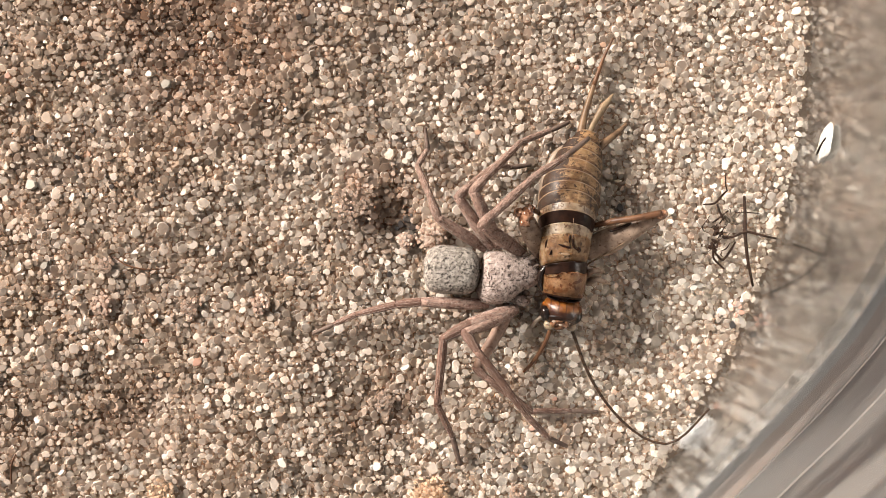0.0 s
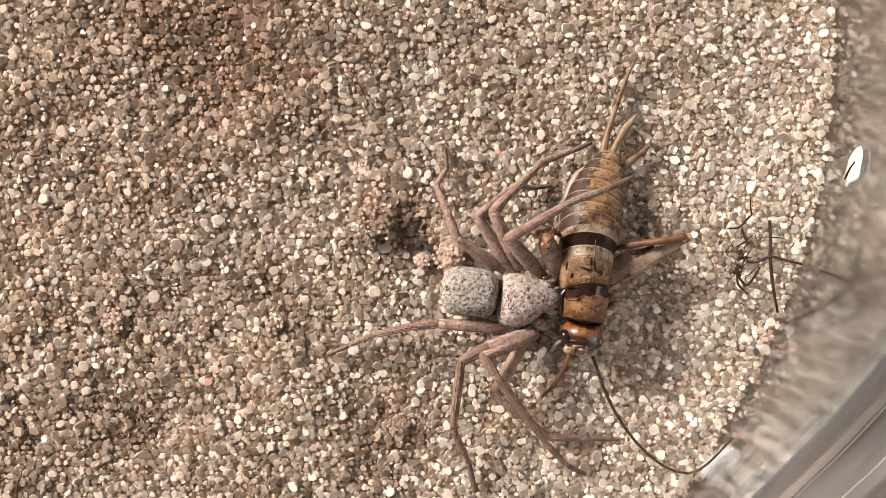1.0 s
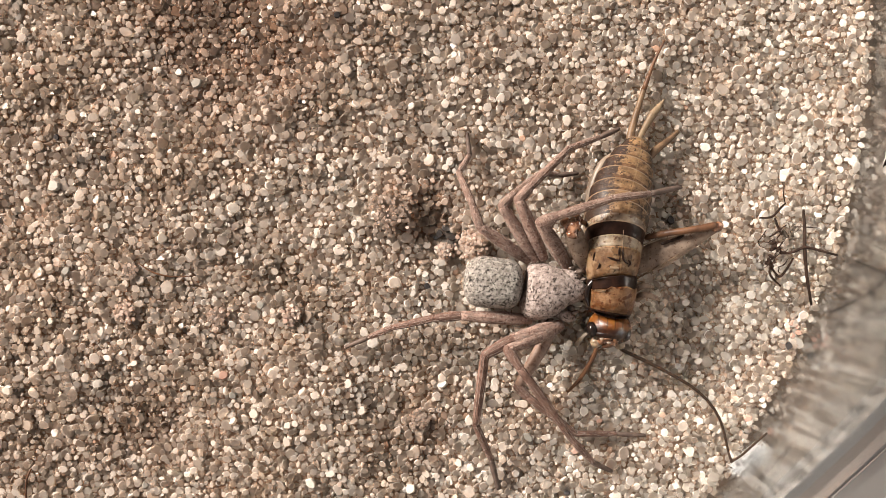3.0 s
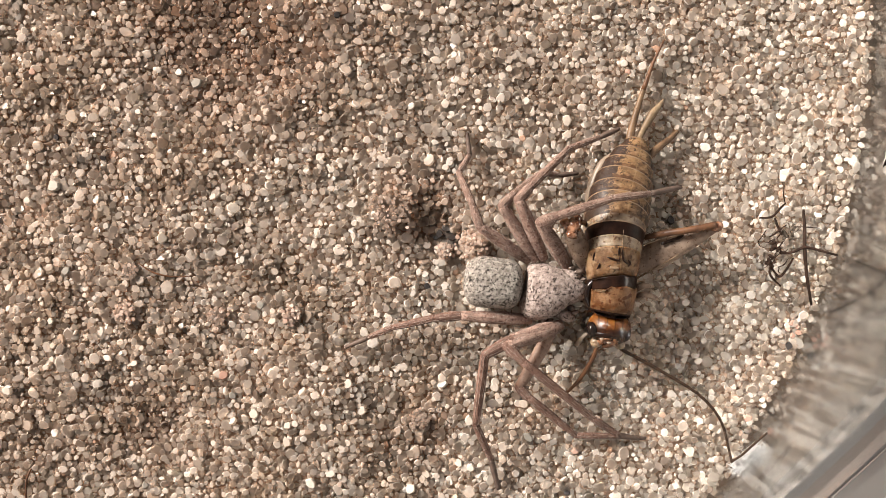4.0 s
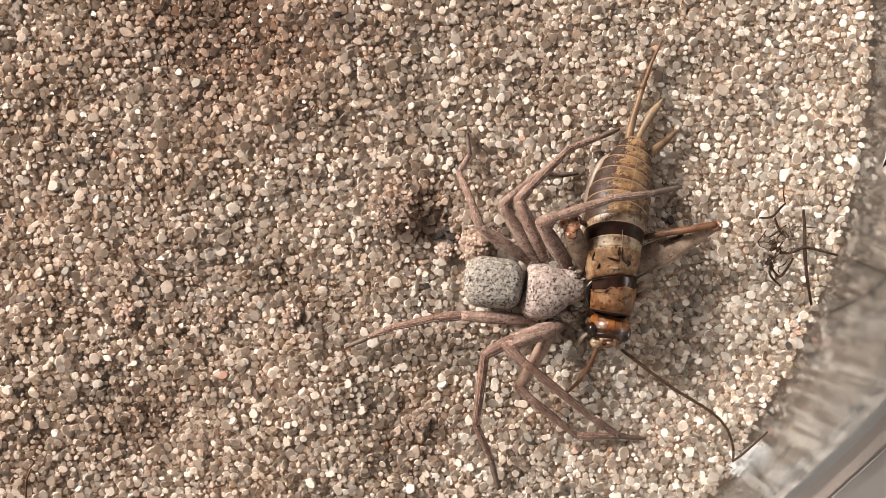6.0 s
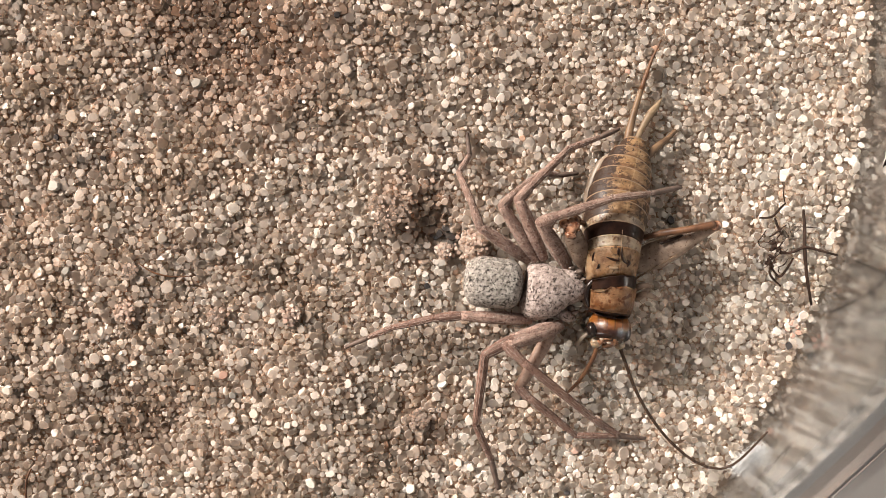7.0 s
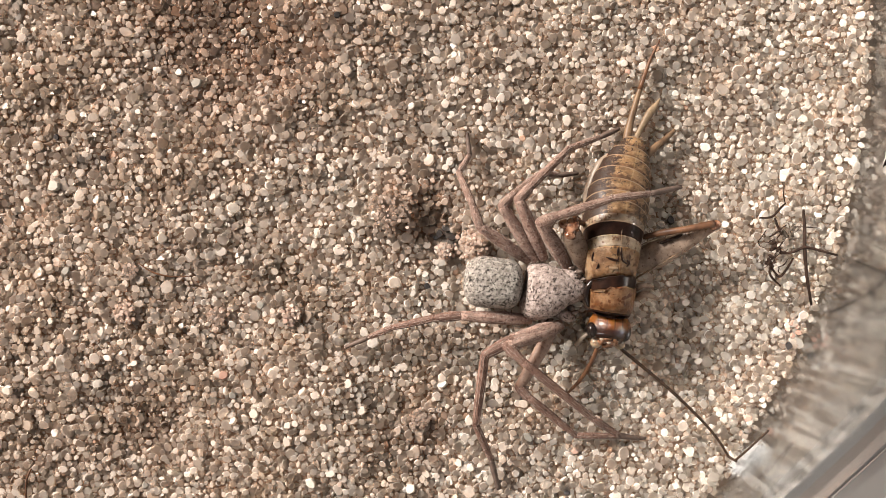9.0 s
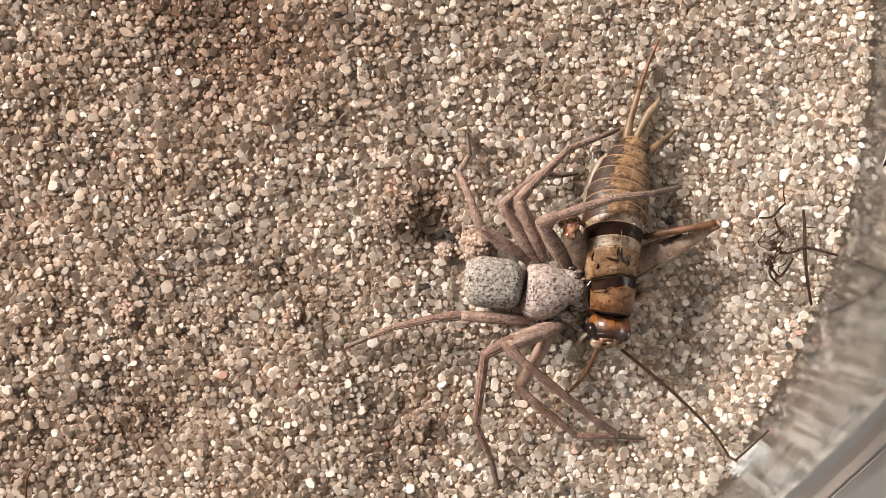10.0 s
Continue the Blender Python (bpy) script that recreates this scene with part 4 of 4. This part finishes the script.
    part("knee", bm, ORANGE, thigh, "reddish knee")
    bm = bmesh.new()
    pts = [(15.93, 1.38, 3.5), (14.4, 1.09, 3.3), (13.2, 0.93, 2.8), (12.1, 0.68, 2)]
    tube(bm, pts, [0.22, 0.2, 0.2, 0.16], 8)
    hairs(bm, pts, [0.2, 0.2], 24, 0.35, rng)
    part("shin", bm, HORN, thigh, "dark brown folded shin")
    for t in (0.25, 0.42, 0.58):
        bm = bmesh.new()
        ball(bm, Vector((12.7, 0.2, 2.3)).lerp(Vector((14.9, 0.98, 2.95)), t), (0.36, 0.1, 0.08), 24, 2, 0.4, int(t * 10))
        part("thigh_mark", bm, DARKBAND, thigh, "dark brown mark")
    bm = bmesh.new()
    tube(bm, [(11.95, 0.22, 2.0), (12.9, 0.62, 2.35), (13.9, 1.06, 2.75), (15.1, 1.38, 3.15)], [0.03, 0.07, 0.06, 0.03], 6, 4)
    part("thigh_ridge", bm, MEMBRANE, thigh, "pale ridge along the thigh")
    bm = bmesh.new()
    pts = [(8.92, -1.26, 1.6), (8.23, -0.23, 2.6), (7.65, 0.86, 3.4), (7.45, 1.41, 3.7)]
    tube(bm, pts, [0.5, 0.64, 0.58, 0.34], 12, flat=0.6)
    thigh = part("hind_leg", bm, THIGH, cricket, "folded hind leg under the spider's grip", at=pts[0])
    bm = bmesh.new()
    for n, (dx, dy, dz, size) in enumerate(((0.12, -0.1, 0.3, 0.42), (-0.28, 0.05, 0.2, 0.3), (0.3, 0.3, 0.12, 0.28), (0.05, -0.5, 0.25, 0.3))):
        ball(bm, Vector(pts[-1]) + Vector((dx, dy, dz)), (size, size * 1.1, size * 0.9), 10 + 40 * n, 3, 0.6, 5 + n)
    part("knee", bm, ORANGE, thigh, "reddish knee")
    bm = bmesh.new()
    pts = [(7.49, 1.54, 3.6), (8.02, 1.62, 3.1), (8.56, 1.45, 2.2), (8.9, 0.72, 1.3)]
    tube(bm, pts, [0.17, 0.17, 0.14, 0.12], 8)
    part("shin", bm, HORN, thigh, "brown shin")
    for pts in ([(11.71, -2.98, 1.3), (12.13, -2.74, 1.9), (12.8, -2.94, 1.3), (13.28, -3.13, 0.4)], [(11.57, -2.43, 1.3), (12.1, -2.21, 1.7), (12.89, -2.32, 0.6)],
                [(8.9, -3.39, 1.3), (8.58, -2.96, 1.6), (8.76, -2.29, 1.3), (8.7, -1.83, 0.8)]):
        bm = bmesh.new()
        tube(bm, pts, [0.26, 0.2, 0.16, 0.09], 8)
        hairs(bm, pts, [0.2, 0.16, 0.1], 24, 0.16, rng)
        part("front_leg", bm, THIGH, cricket, "short cream leg")
    return cricket, feeler, pieces


# cuticle patterns that follow the body's long axis
def patterned(name, base, dark, kind, rough, coat, more=0.0):
    m, nt, p = nodes_of(name)
    co = node(nt, "TexCoord").outputs["Object"]
    side = node(nt, "VectorMath", {"operation": "DOT_PRODUCT"}, i0=co, i1=(0.988, -0.152, 0)).outputs["Value"]
    across = node(nt, "Math", {"operation": "MULTIPLY"}, i0=side, i1=1000.0).outputs[0]      # millimetres from the pivot's long line
    shifted = node(nt, "Math", {"operation": "SUBTRACT"}, i0=across, i1=-0.50).outputs[0]
    if kind != "stripes":      # from the back's middle line to its edge, as the plates carry it
        shifted = node(nt, "Math", {"operation": "SUBTRACT"}, i0=node(nt, "SeparateXYZ", Vector=node(nt, "TexCoord").outputs["UV"]).outputs["X"], i1=-0.16).outputs[0]
    far = node(nt, "Math", {"operation": "ABSOLUTE"}, i0=shifted).outputs[0]
    ragged = noise_of(nt, 3.2, 6, 0.75)
    length = node(nt, "VectorMath", {"operation": "DOT_PRODUCT"}, i0=co, i1=(152.0, 988.0, 0)).outputs["Value"]
    grainwise = node(nt, "CombineXYZ", X=node(nt, "Math", {"operation": "MULTIPLY"}, i0=across, i1=2.2).outputs[0], Y=node(nt, "Math", {"operation": "MULTIPLY"}, i0=length, i1=4.2).outputs[0])
    streak = node(nt, "TexNoise", Vector=grainwise.outputs[0], Scale=1.0, Detail=5.0, Roughness=0.7).outputs["Fac"]
    colour = ramp(nt, noise_of(nt, 1.3, 4), base)
    if kind == "flanks":
        f = node(nt, "Math", {"operation": "MULTIPLY_ADD"}, i0=ragged, i1=3.6, i2=-1.8).outputs[0]
        s = node(nt, "Math", {"operation": "MULTIPLY_ADD"}, i0=far, i1=1.4, i2=f).outputs[0]
        mask = ramp(nt, node(nt, "Math", {"operation": "MULTIPLY"}, i0=s, i1=0.5).outputs[0], [(0.46 - more, (0, 0, 0)), (0.57 - more, (0.92, 0.92, 0.92))])
        flecks = ramp(nt, noise_of(nt, 4.5, 3, 0.65), [(0.59, (0, 0, 0)), (0.64, (0.85, 0.85, 0.85))])
        mask = mixed(nt, 1.0, mask, flecks, "LIGHTEN")
    elif kind == "stripes":
        wave = node(nt, "Math", {"operation": "SINE"}, i0=node(nt, "Math", {"operation": "MULTIPLY"}, i0=across, i1=13.5).outputs[0]).outputs[0]
        s = node(nt, "Math", {"operation": "MULTIPLY_ADD"}, i0=ragged, i1=0.8, i2=wave).outputs[0]
        s = node(nt, "Math", {"operation": "MULTIPLY"}, i0=s, i1=0.6).outputs[0]
        mask = ramp(nt, s, [(0.72, (0, 0, 0)), (0.82, (0.7, 0.7, 0.7))])
        brow = node(nt, "Math", {"operation": "MULTIPLY_ADD"}, i0=ragged, i1=0.15, i2=node(nt, "Math", {"operation": "MULTIPLY"}, i0=length, i1=0.5).outputs[0]).outputs[0]
        mask = mixed(nt, 1.0, mask, ramp(nt, brow, [(0.27, (0.95, 0.95, 0.95)), (0.36, (0, 0, 0))]), "LIGHTEN")
    else:
        pale = ramp(nt, noise_of(nt, 1.5, 3, 0.6), [(0.5, (0, 0, 0)), (0.62, (0.75, 0.75, 0.75))])
        colour = mixed(nt, pale, colour, (0.25, 0.165, 0.098))
        blotch = noise_of(nt, 3.4, 3, 0.6)
        mask = ramp(nt, blotch, [(0.6, (0, 0, 0)), (0.65, (0.75, 0.75, 0.75))])
    much = 0.28 if kind == "flanks" else 0.03
    if kind != "stripes":
        colour = mixed(nt, ramp(nt, streak, [(0.5, (0, 0, 0)), (0.62, (much,) * 3)]), colour, tuple(min(0.5, 1.75 * c + 0.05) for c in base[1][1]))
        colour = mixed(nt, ramp(nt, streak, [(0.36, (much,) * 3), (0.44, (0, 0, 0))]), colour, dark)
    colour = mixed(nt, mask, colour, dark)
    if kind != "stripes":
        line = ramp(nt, far, [(0.01, (0.2, 0.2, 0.2)), (0.028, (0, 0, 0))])
        colour = mixed(nt, line, colour, (0.42, 0.3, 0.16))
    nt.links.new(colour, p.inputs["Base Color"])
    p.inputs["Roughness"].default_value, p.inputs["Coat Weight"].default_value, p.inputs["Coat Roughness"].default_value = rough, coat, 0.2
    p.inputs["Specular IOR Level"].default_value = 0.25 if kind == "stripes" else 0.22
    bumped(nt, p, streak if kind != "stripes" else ragged, 0.1)
    scattering(p, 0.35)
    return m


TERGITE = patterned("mottled_back", [(0.35, (0.085, 0.045, 0.02)), (0.65, (0.225, 0.138, 0.07))], (0.016, 0.007, 0.005), "flanks", 0.5, 0.05, 0.065)
FOREPLATE = patterned("dark_mottled_back", [(0.35, (0.055, 0.026, 0.012)), (0.65, (0.135, 0.07, 0.031))], (0.016, 0.008, 0.006), "flanks", 0.5, 0.05, 0.13)
SPECKLED = patterned("marked_cream", [(0.35, (0.07, 0.032, 0.013)), (0.65, (0.16, 0.088, 0.041))], (0.03, 0.014, 0.008), "blotches", 0.5, 0.05)
STRIPED = patterned("striped_head", [(0.35, (0.075, 0.022, 0.005)), (0.65, (0.18, 0.065, 0.013))], (0.022, 0.007, 0.003), "stripes", 0.14, 0.25)
THIGH = skin("cream_thigh", [(0.35, (0.21, 0.145, 0.105)), (0.65, (0.36, 0.265, 0.2))], 2.0, 0.4, mm=0.05, gloss=0.35, speck=(5.0, 0.37, (0.4, 0.27, 0.18)), through=0.25)


# ---- stones, clumps and scraps on the sand ----
CHIPS = grain_shapes(8, 12, np.random.default_rng(5))


def chip(bm, at, size, turn, kind):
    """One broken grain, lying nearly flat."""
    m = Matrix.Translation(at) @ Euler((0.25 * math.sin(kind * 1.7), 0.25 * math.cos(kind * 2.3), radians(turn))).to_matrix().to_4x4()
    shapes, tri = CHIPS
    vs = [bm.verts.new(m @ Vector((c[0] * size[0], c[1] * size[1], c[2] * size[2]))) for c in shapes[kind % len(shapes)]]
    for t in tri:
        bm.faces.new([vs[k] for k in t])


def pebble(at, r, material, label, seed, group, flat=0.8):
    bm = bmesh.new()
    rng = random.Random(seed)
    x, y = at[:2]
    z = float(sand_z(x, y)) + r * 0.35
    chip(bm, (x, y, z), (r * rng.uniform(0.95, 1.2), r * rng.uniform(0.8, 1.0), r * flat), rng.uniform(0, 180), seed)
    ob = tagged(part("pebble", bm, material, at=(x, y, z - r * 0.5)), label, "pebble", group)
    ob.data.set_sharp_from_angle(angle=radians(38))


def sand_clump(at, r, material, label, seed, flat=0.8):
    rng = random.Random(seed)
    bm = bmesh.new()
    x, y = at[:2]
    z = float(sand_z(x, y)) + 0.15
    for n in range(int(40 + 80 * r)):
        d = Vector((rng.gauss(0, 1), rng.gauss(0, 1), abs(rng.gauss(0, 1)))).normalized() * r * rng.uniform(0.45, 1.0)
        d *= 1 + 0.35 * noise.noise(d * 1.5 + Vector((seed, 0, 0)))
        g = rng.uniform(0.08, 0.17)
        chip(bm, Vector((x, y, z + r * 0.15)) + Vector((d.x, d.y, d.z * flat)), (g, g * rng.uniform(0.8, 1), g * 0.85), rng.uniform(0, 180), seed + n)
    ball(bm, (x, y, z - 0.1), (r * 0.6, r * 0.6, r * 0.6 * flat), 0, 2, 0.3, seed)
    ob = tagged(part("sand_clump", bm, material, at=(x, y, z - 0.2)), label, "sand clump")
    ob.data.set_sharp_from_angle(angle=radians(25))


def strand(name, pts, radii, material, label, category):
    bm = bmesh.new()
    tube(bm, pts, radii, 6)
    return tagged(part(name, bm, material, at=pts[0]), label, category)


def build_scraps():
    dark = [(-23.91, 6.93, 0.2), (-20.09, 7.35, 0.2), (-21.11, 5.67, 0.2), (-18.94, 3.71, 0.2), (-16.35, 3.99, 0.13), (-8.89, 9.14, 0.13), (-6.55, 14.46, 0.23), (-5.64, 13.62, 0.17), (5.46, 8.02, 0.17), (14.25, 1.82, 0.27), (-0.98, -2.31, 0.2), (-0.21, 0.95, 0.27), (0.56, 0.74, 0.27), (0.14, 1.3, 0.23), (21.42, -5.99, 0.23), (22.19, -6.69, 0.2), (-16.24, -8.79, 0.13), (7.67, -15.09, 0.2), (-14.32, 12.5, 0.17), (10.54, -7.88, 0.13), (-26.67, -0.67, 0.17)]
    near = random.Random(31)
    dark += [(0.42 + near.gauss(0, 0.36), 0.95 + near.gauss(0, 0.36), near.uniform(0.09, 0.19)) for _ in range(16)]
    for n, (x, y, r) in enumerate(dark):
        pebble((x, y), r, DARK_STONE, "small black mineral grain lying in the sand", 10 + n, "dark grains")
    pale = [(-17.36, 0.7, 0.34), (-18.76, 4.34, 0.28), (-17.82, 11.17, 0.25), (-16.49, 11.03, 0.28), (-12.43, 13.58, 0.25), (-8.16, -14.49, 0.36), (-2.03, -14.88, 0.36), (-13.51, 5.36, 0.25), (-11.69, -10.22, 0.31), (16.07, -7.07, 0.28), (-5.15, 11.52, 0.2), (-8.54, 6.16, 0.22), (-5.39, 5.71, 0.25), (-24.29, -4.45, 0.22), (-21.49, -8.37, 0.31), (-26.92, -8.72, 0.36), (17.5, 1.51, 0.25), (-19.22, -7.14, 0.22), (-0.49, 6.62, 0.22), (24.36, 3.12, 0.22), (1.72, -13.55, 0.28), (1.61, -10.64, 0.34), (-20.97, 11.59, 0.22), (-25.87, 3.05, 0.25), (-9.59, -10.89, 0.22), (-5.04, -2.07, 0.25), (18.06, -1.02, 0.2)]
    for n, (x, y, r) in enumerate(pale):
        pebble((x, y), r, PALE_STONE, "large rounded whitish quartz grain lying in the sand", 60 + n, "pale grains")
    grey = [(-24.12, 3.89, 0.42), (-20.79, 1.44, 0.25), (-11.34, -3.47, 0.25), (-18.52, -14.67, 0.25), (-15.37, 10.36, 0.34), (5.29, -11.69, 0.31), (-6.44, -8.72, 0.22), (20.06, 12.36, 0.22), (-12.39, -0.67, 0.25), (-23.42, -1.37, 0.28), (-13.09, -9.07, 0.25)]
    for n, (x, y, r) in enumerate(grey):
        pebble((x, y), r, GREY_STONE, "grey cloudy quartz grain lying in the sand", 120 + n, "grey grains")
    red = [(-13.62, -7.84, 0.3), (-17.01, -6.41, 0.2), (8.19, -12.53, 0.23), (21.63, -4.59, 0.2), (21.95, -4.8, 0.17), (22.02, -5.18, 0.2), (21.67, -5.36, 0.17), (21.39, -4.97, 0.17), (11.41, 10.96, 0.17), (-25.41, 10.96, 0.23), (18.97, -10.54, 0.27), (9.66, -10.64, 0.17)]
    for n, (x, y, r) in enumerate(red):
        pebble((x, y), r, RED_STONE, "orange-red iron-stained grain lying in the sand", 150 + n, "red grains")
    sand_clump((1.75, 0.25, 0), 1.1, CLUMP, "pale pinkish clump of stuck sand grains behind the spider", 201, 1.5)
    sand_clump((0.07, -0.11, 0), 0.6, CLUMP, "pale pinkish clump of stuck sand grains", 202)
    sand_clump((-9.38, -4.03, 0), 0.62, CLUMP, "pale orange clump of stuck sand grains", 203, 0.55)
    sand_clump((-19.71, -3.92, 0), 0.7, CLUMP, "yellowish clump of stuck sand grains", 204, 0.35)
    sand_clump((-3.22, 2.35, 0), 1.4, BROWN_CLUMP, "low brown clump of damp sand grains", 205, 0.12)
    sand_clump((-1.47, -10.47, 0), 0.7, BROWN_CLUMP, "low pinkish brown clump of sand grains", 206, 0.22)
    sand_clump((-19.32, -1.37, 0), 0.5, BROWN_CLUMP, "low brown clump of sand grains", 207, 0.15)
    sand_clump((-13.97, -4.24, 0), 0.8, BROWN_CLUMP, "low brown clump of sand grains", 208, 0.15)
    sand_clump((1.45, -16.75, 0), 1.5, ORANGE_CLUMP, "large pale orange clump of stuck sand grains", 209, 0.7)
    sand_clump((7.13, -16.7, 0), 0.6, BROWN_CLUMP, "reddish brown clump of sand grains", 210, 0.8)
    sand_clump((-16.1, -16.4, 0), 0.95, ORANGE_CLUMP, "low pale orange clump of stuck sand grains", 211, 0.3)
    strand("fibre", [(-18.77, -0.87, 0.3), (-17.88, -1.43, 0.35), (-16.68, -1.71, 0.3), (-15.49, -1.67, 0.2)], [0.035, 0.05, 0.05, 0.03], HORN, "thin brown fibre lying on the sand", "fibre")
    strand("fibre", [(-7.93, 8.86, 0.4), (-8.17, 8.45, 0.4), (-8.37, 7.88, 0.2)], [0.03, 0.04, 0.03], FEELER, "tiny dark fibre lying on the sand", "fibre")
    strand("fibre", [(-25.38, -13.55, 0.3), (-25.64, -14.23, 0.35), (-25.7, -15.46, 0.3)], [0.05, 0.07, 0.06], HORN, "thin brown fibre lying on the sand", "fibre")
    # silk where the feeler touches the cup
    bm = bmesh.new()
    rng = random.Random(9)
    a, b = Vector((17.81, -13.29, 0.8)), Vector((19, -11.8, 2))
    ahead = (b - a).normalized()
    for n in range(1700):
        p = a.lerp(b, rng.random()) + Vector((rng.gauss(0.08, 0.2), rng.gauss(-0.1, 0.2), rng.gauss(0, 0.16)))
        d = (ahead * rng.uniform(0.3, 1.2) + Vector((rng.gauss(0, 0.5), rng.gauss(0, 0.5), rng.gauss(0, 0.5)))).normalized() * rng.uniform(0.08, 0.22)
        tube(bm, [p - d, p + Vector((rng.gauss(0, 0.05), rng.gauss(0, 0.05), 0.05)), p + d], [0.006, 0.011, 0.006], 3, 3)
    tagged(part("silk_tuft", bm, SILK, at=a), "white fluffy tuft of silk stuck to the cup wall", "silk")


def build_dead_ant():
    ant = thing("dead_insect", (20.58, -0.39, 0), "dried black remains of an insect with crooked legs", "insect")
    rng = random.Random(21)
    for p, size, turn, name in (((20.06, -0.76, 0.7), (0.34, 0.24, 0.22), 60, "head"), ((20.37, 0.1, 0.8), (0.2, 0.62, 0.2), 20, "thorax"), ((21.27, 1.07, 0.8), (0.62, 0.22, 0.2), 48, "abdomen")):
        bm = bmesh.new()
        # shrunken shells: torn flakes and knobs, not one smooth body
        for n in range(13):
            d = Vector((rng.uniform(-1, 1) * size[0], rng.uniform(-1, 1) * size[1], rng.uniform(-1, 1) * size[2]))
            d.rotate(Matrix.Rotation(radians(turn), 3, "Z"))
            g = rng.uniform(0.05, 0.16)
            ball(bm, Vector(p) + d * 0.85, (g * rng.uniform(0.8, 2.0), g, g * 0.8), rng.uniform(0, 180), 1, 0.8, n + int(turn))
        for n in range(7):
            a = Vector(p) + Vector((rng.gauss(0, 0.2), rng.gauss(0, 0.25), rng.uniform(0, 0.2)))
            b = a + Vector((rng.uniform(-0.6, 0.6), rng.uniform(-0.6, 0.6), rng.uniform(-0.2, 0.3)))
            tube(bm, [a, a.lerp(b, 0.5) + Vector((rng.gauss(0, 0.08), rng.gauss(0, 0.08), 0.1)), b], [0.035, 0.045, 0.015], 5, 3)
        part(name, bm, ANT if name != "abdomen" else HUSK, ant, "" if name != "abdomen" else "pale dried husk")
    limbs = [[(22.1, 2.39, 0.6), (21.91, 1.06, 1.3), (21.79, 0.03, 1.6), (22.08, -1.68, 1.2), (22.66, -3.44, 0.4)],
             [(20.61, -0.28, 0.9), (21.22, -0.17, 1.3), (21.79, 0.1, 1.7), (22.74, -0.1, 1.6), (23.85, -0.38, 1.4)],
             [(19.5, 1.92, 0.3), (20.09, 1.97, 0.8), (20.61, 2.46, 0.7), (21.07, 2.82, 0.4)],
             [(21.03, 2.74, 0.5), (20.85, 3.32, 0.7), (21, 3.93, 0.4)],
             [(20.27, 1.9, 0.8), (20.4, 1.41, 0.9), (20.71, 0.86, 0.8)],
             [(19.99, -1, 0.7), (20.09, -1.63, 0.6), (20.86, -2.3, 0.2)],
             [(20.13, -1.21, 0.7), (20.61, -1.69, 0.7), (21.13, -1.14, 0.6), (21.59, -0.56, 0.3)],
             [(21.34, 1.35, 0.8), (22.1, 1.35, 0.8), (23.11, 1.28, 0.5)],
             [(19.6, 0.14, 0.2), (19.36, 0.45, 0.5), (19.57, 0.73, 0.5), (19.92, 1.15, 0.3)],
             [(19.99, 0.73, 0.7), (20.33, 1, 0.9), (20.99, 1.48, 0.8)]]
    thick = [0.11, 0.085, 0.075, 0.04, 0.08, 0.07, 0.08, 0.04, 0.035, 0.06]
    for pts, r in zip(limbs, thick):
        bm = bmesh.new()
        tube(bm, pts, [r * 0.8, r, r, r * 0.7], 7)
        hairs(bm, pts, [r, r], 14, 0.14, rng)
        part("leg", bm, ANT, ant)


build_table()
build_sand()
build_cup()
spider, legs = build_spider()
cricket, feeler, feeler_pieces = build_cricket()
build_dead_ant()
build_scraps()


# ---- what moves ----
def turned(ob, degrees, tilt=0.0):
    """The rest pose of a part, turned about its own pivot."""
    return Matrix.Translation(ob.location) @ pose(0, 0, 0, tilt, 0, degrees)


def motions():
    # the cricket's tail end sways a little as it is held
    home = cricket.location.copy()
    walk(cricket, [(t, pose(*home, 0, 0, d)) for t, d in ((0.0, -0.4), (1.0, -0.3), (2.5, 0.0), (5.0, 0.3), (7.0, 0.7), (8.5, 0.95), (10.0, 1.1))])
    # the leg that comes down over the cricket's back
    femur, pieces = legs["over"]
    walk(femur, [(t, turned(femur, d)) for t, d in ((0.0, 20), (0.6, 11), (1.0, 9), (1.5, 9), (2.0, 4), (2.5, 0), (10.0, 0))])
    for p in pieces:
        walk(p, [(t, turned(p, d)) for t, d in ((0.0, 4), (0.6, 4), (1.0, 3), (1.5, 3), (2.0, 2), (2.5, 0), (10.0, 0))])
    # the low front pair shifts once
    for name, swing, bend in (("low_second", 3, -17), ("low_front", -1, 2)):
        femur, pieces = legs[name]
        walk(femur, [(t, turned(femur, d)) for t, d in ((0.0, swing), (2.7, swing), (3.1, swing), (3.5, 0), (3.8, 0), (10.0, 0))])
        for p in pieces:
            walk(p, [(t, turned(p, d)) for t, d in ((0.0, bend), (2.7, bend), (3.1, bend), (3.5, 0), (3.8, 0), (10.0, 0))])
    # the long feeler
    base = ORIGIN[feeler.name]
    times = [t for t, _ in antenna_shapes()]
    shapes = [resample(s, FEELER_PIECES) for _, s in antenna_shapes()]
    for n, piece in enumerate(feeler_pieces):
        rows = []
        for t, s in zip(times, shapes):
            way = (s[n + 1] - s[n]).normalized()
            spot = ((s[n] + s[n + 1]) / 2 - base) * MM
            rows.append((t, Matrix.Translation(spot) @ way.to_track_quat("Z", "X").to_matrix().to_4x4()))
        walk(piece, rows)


motions()
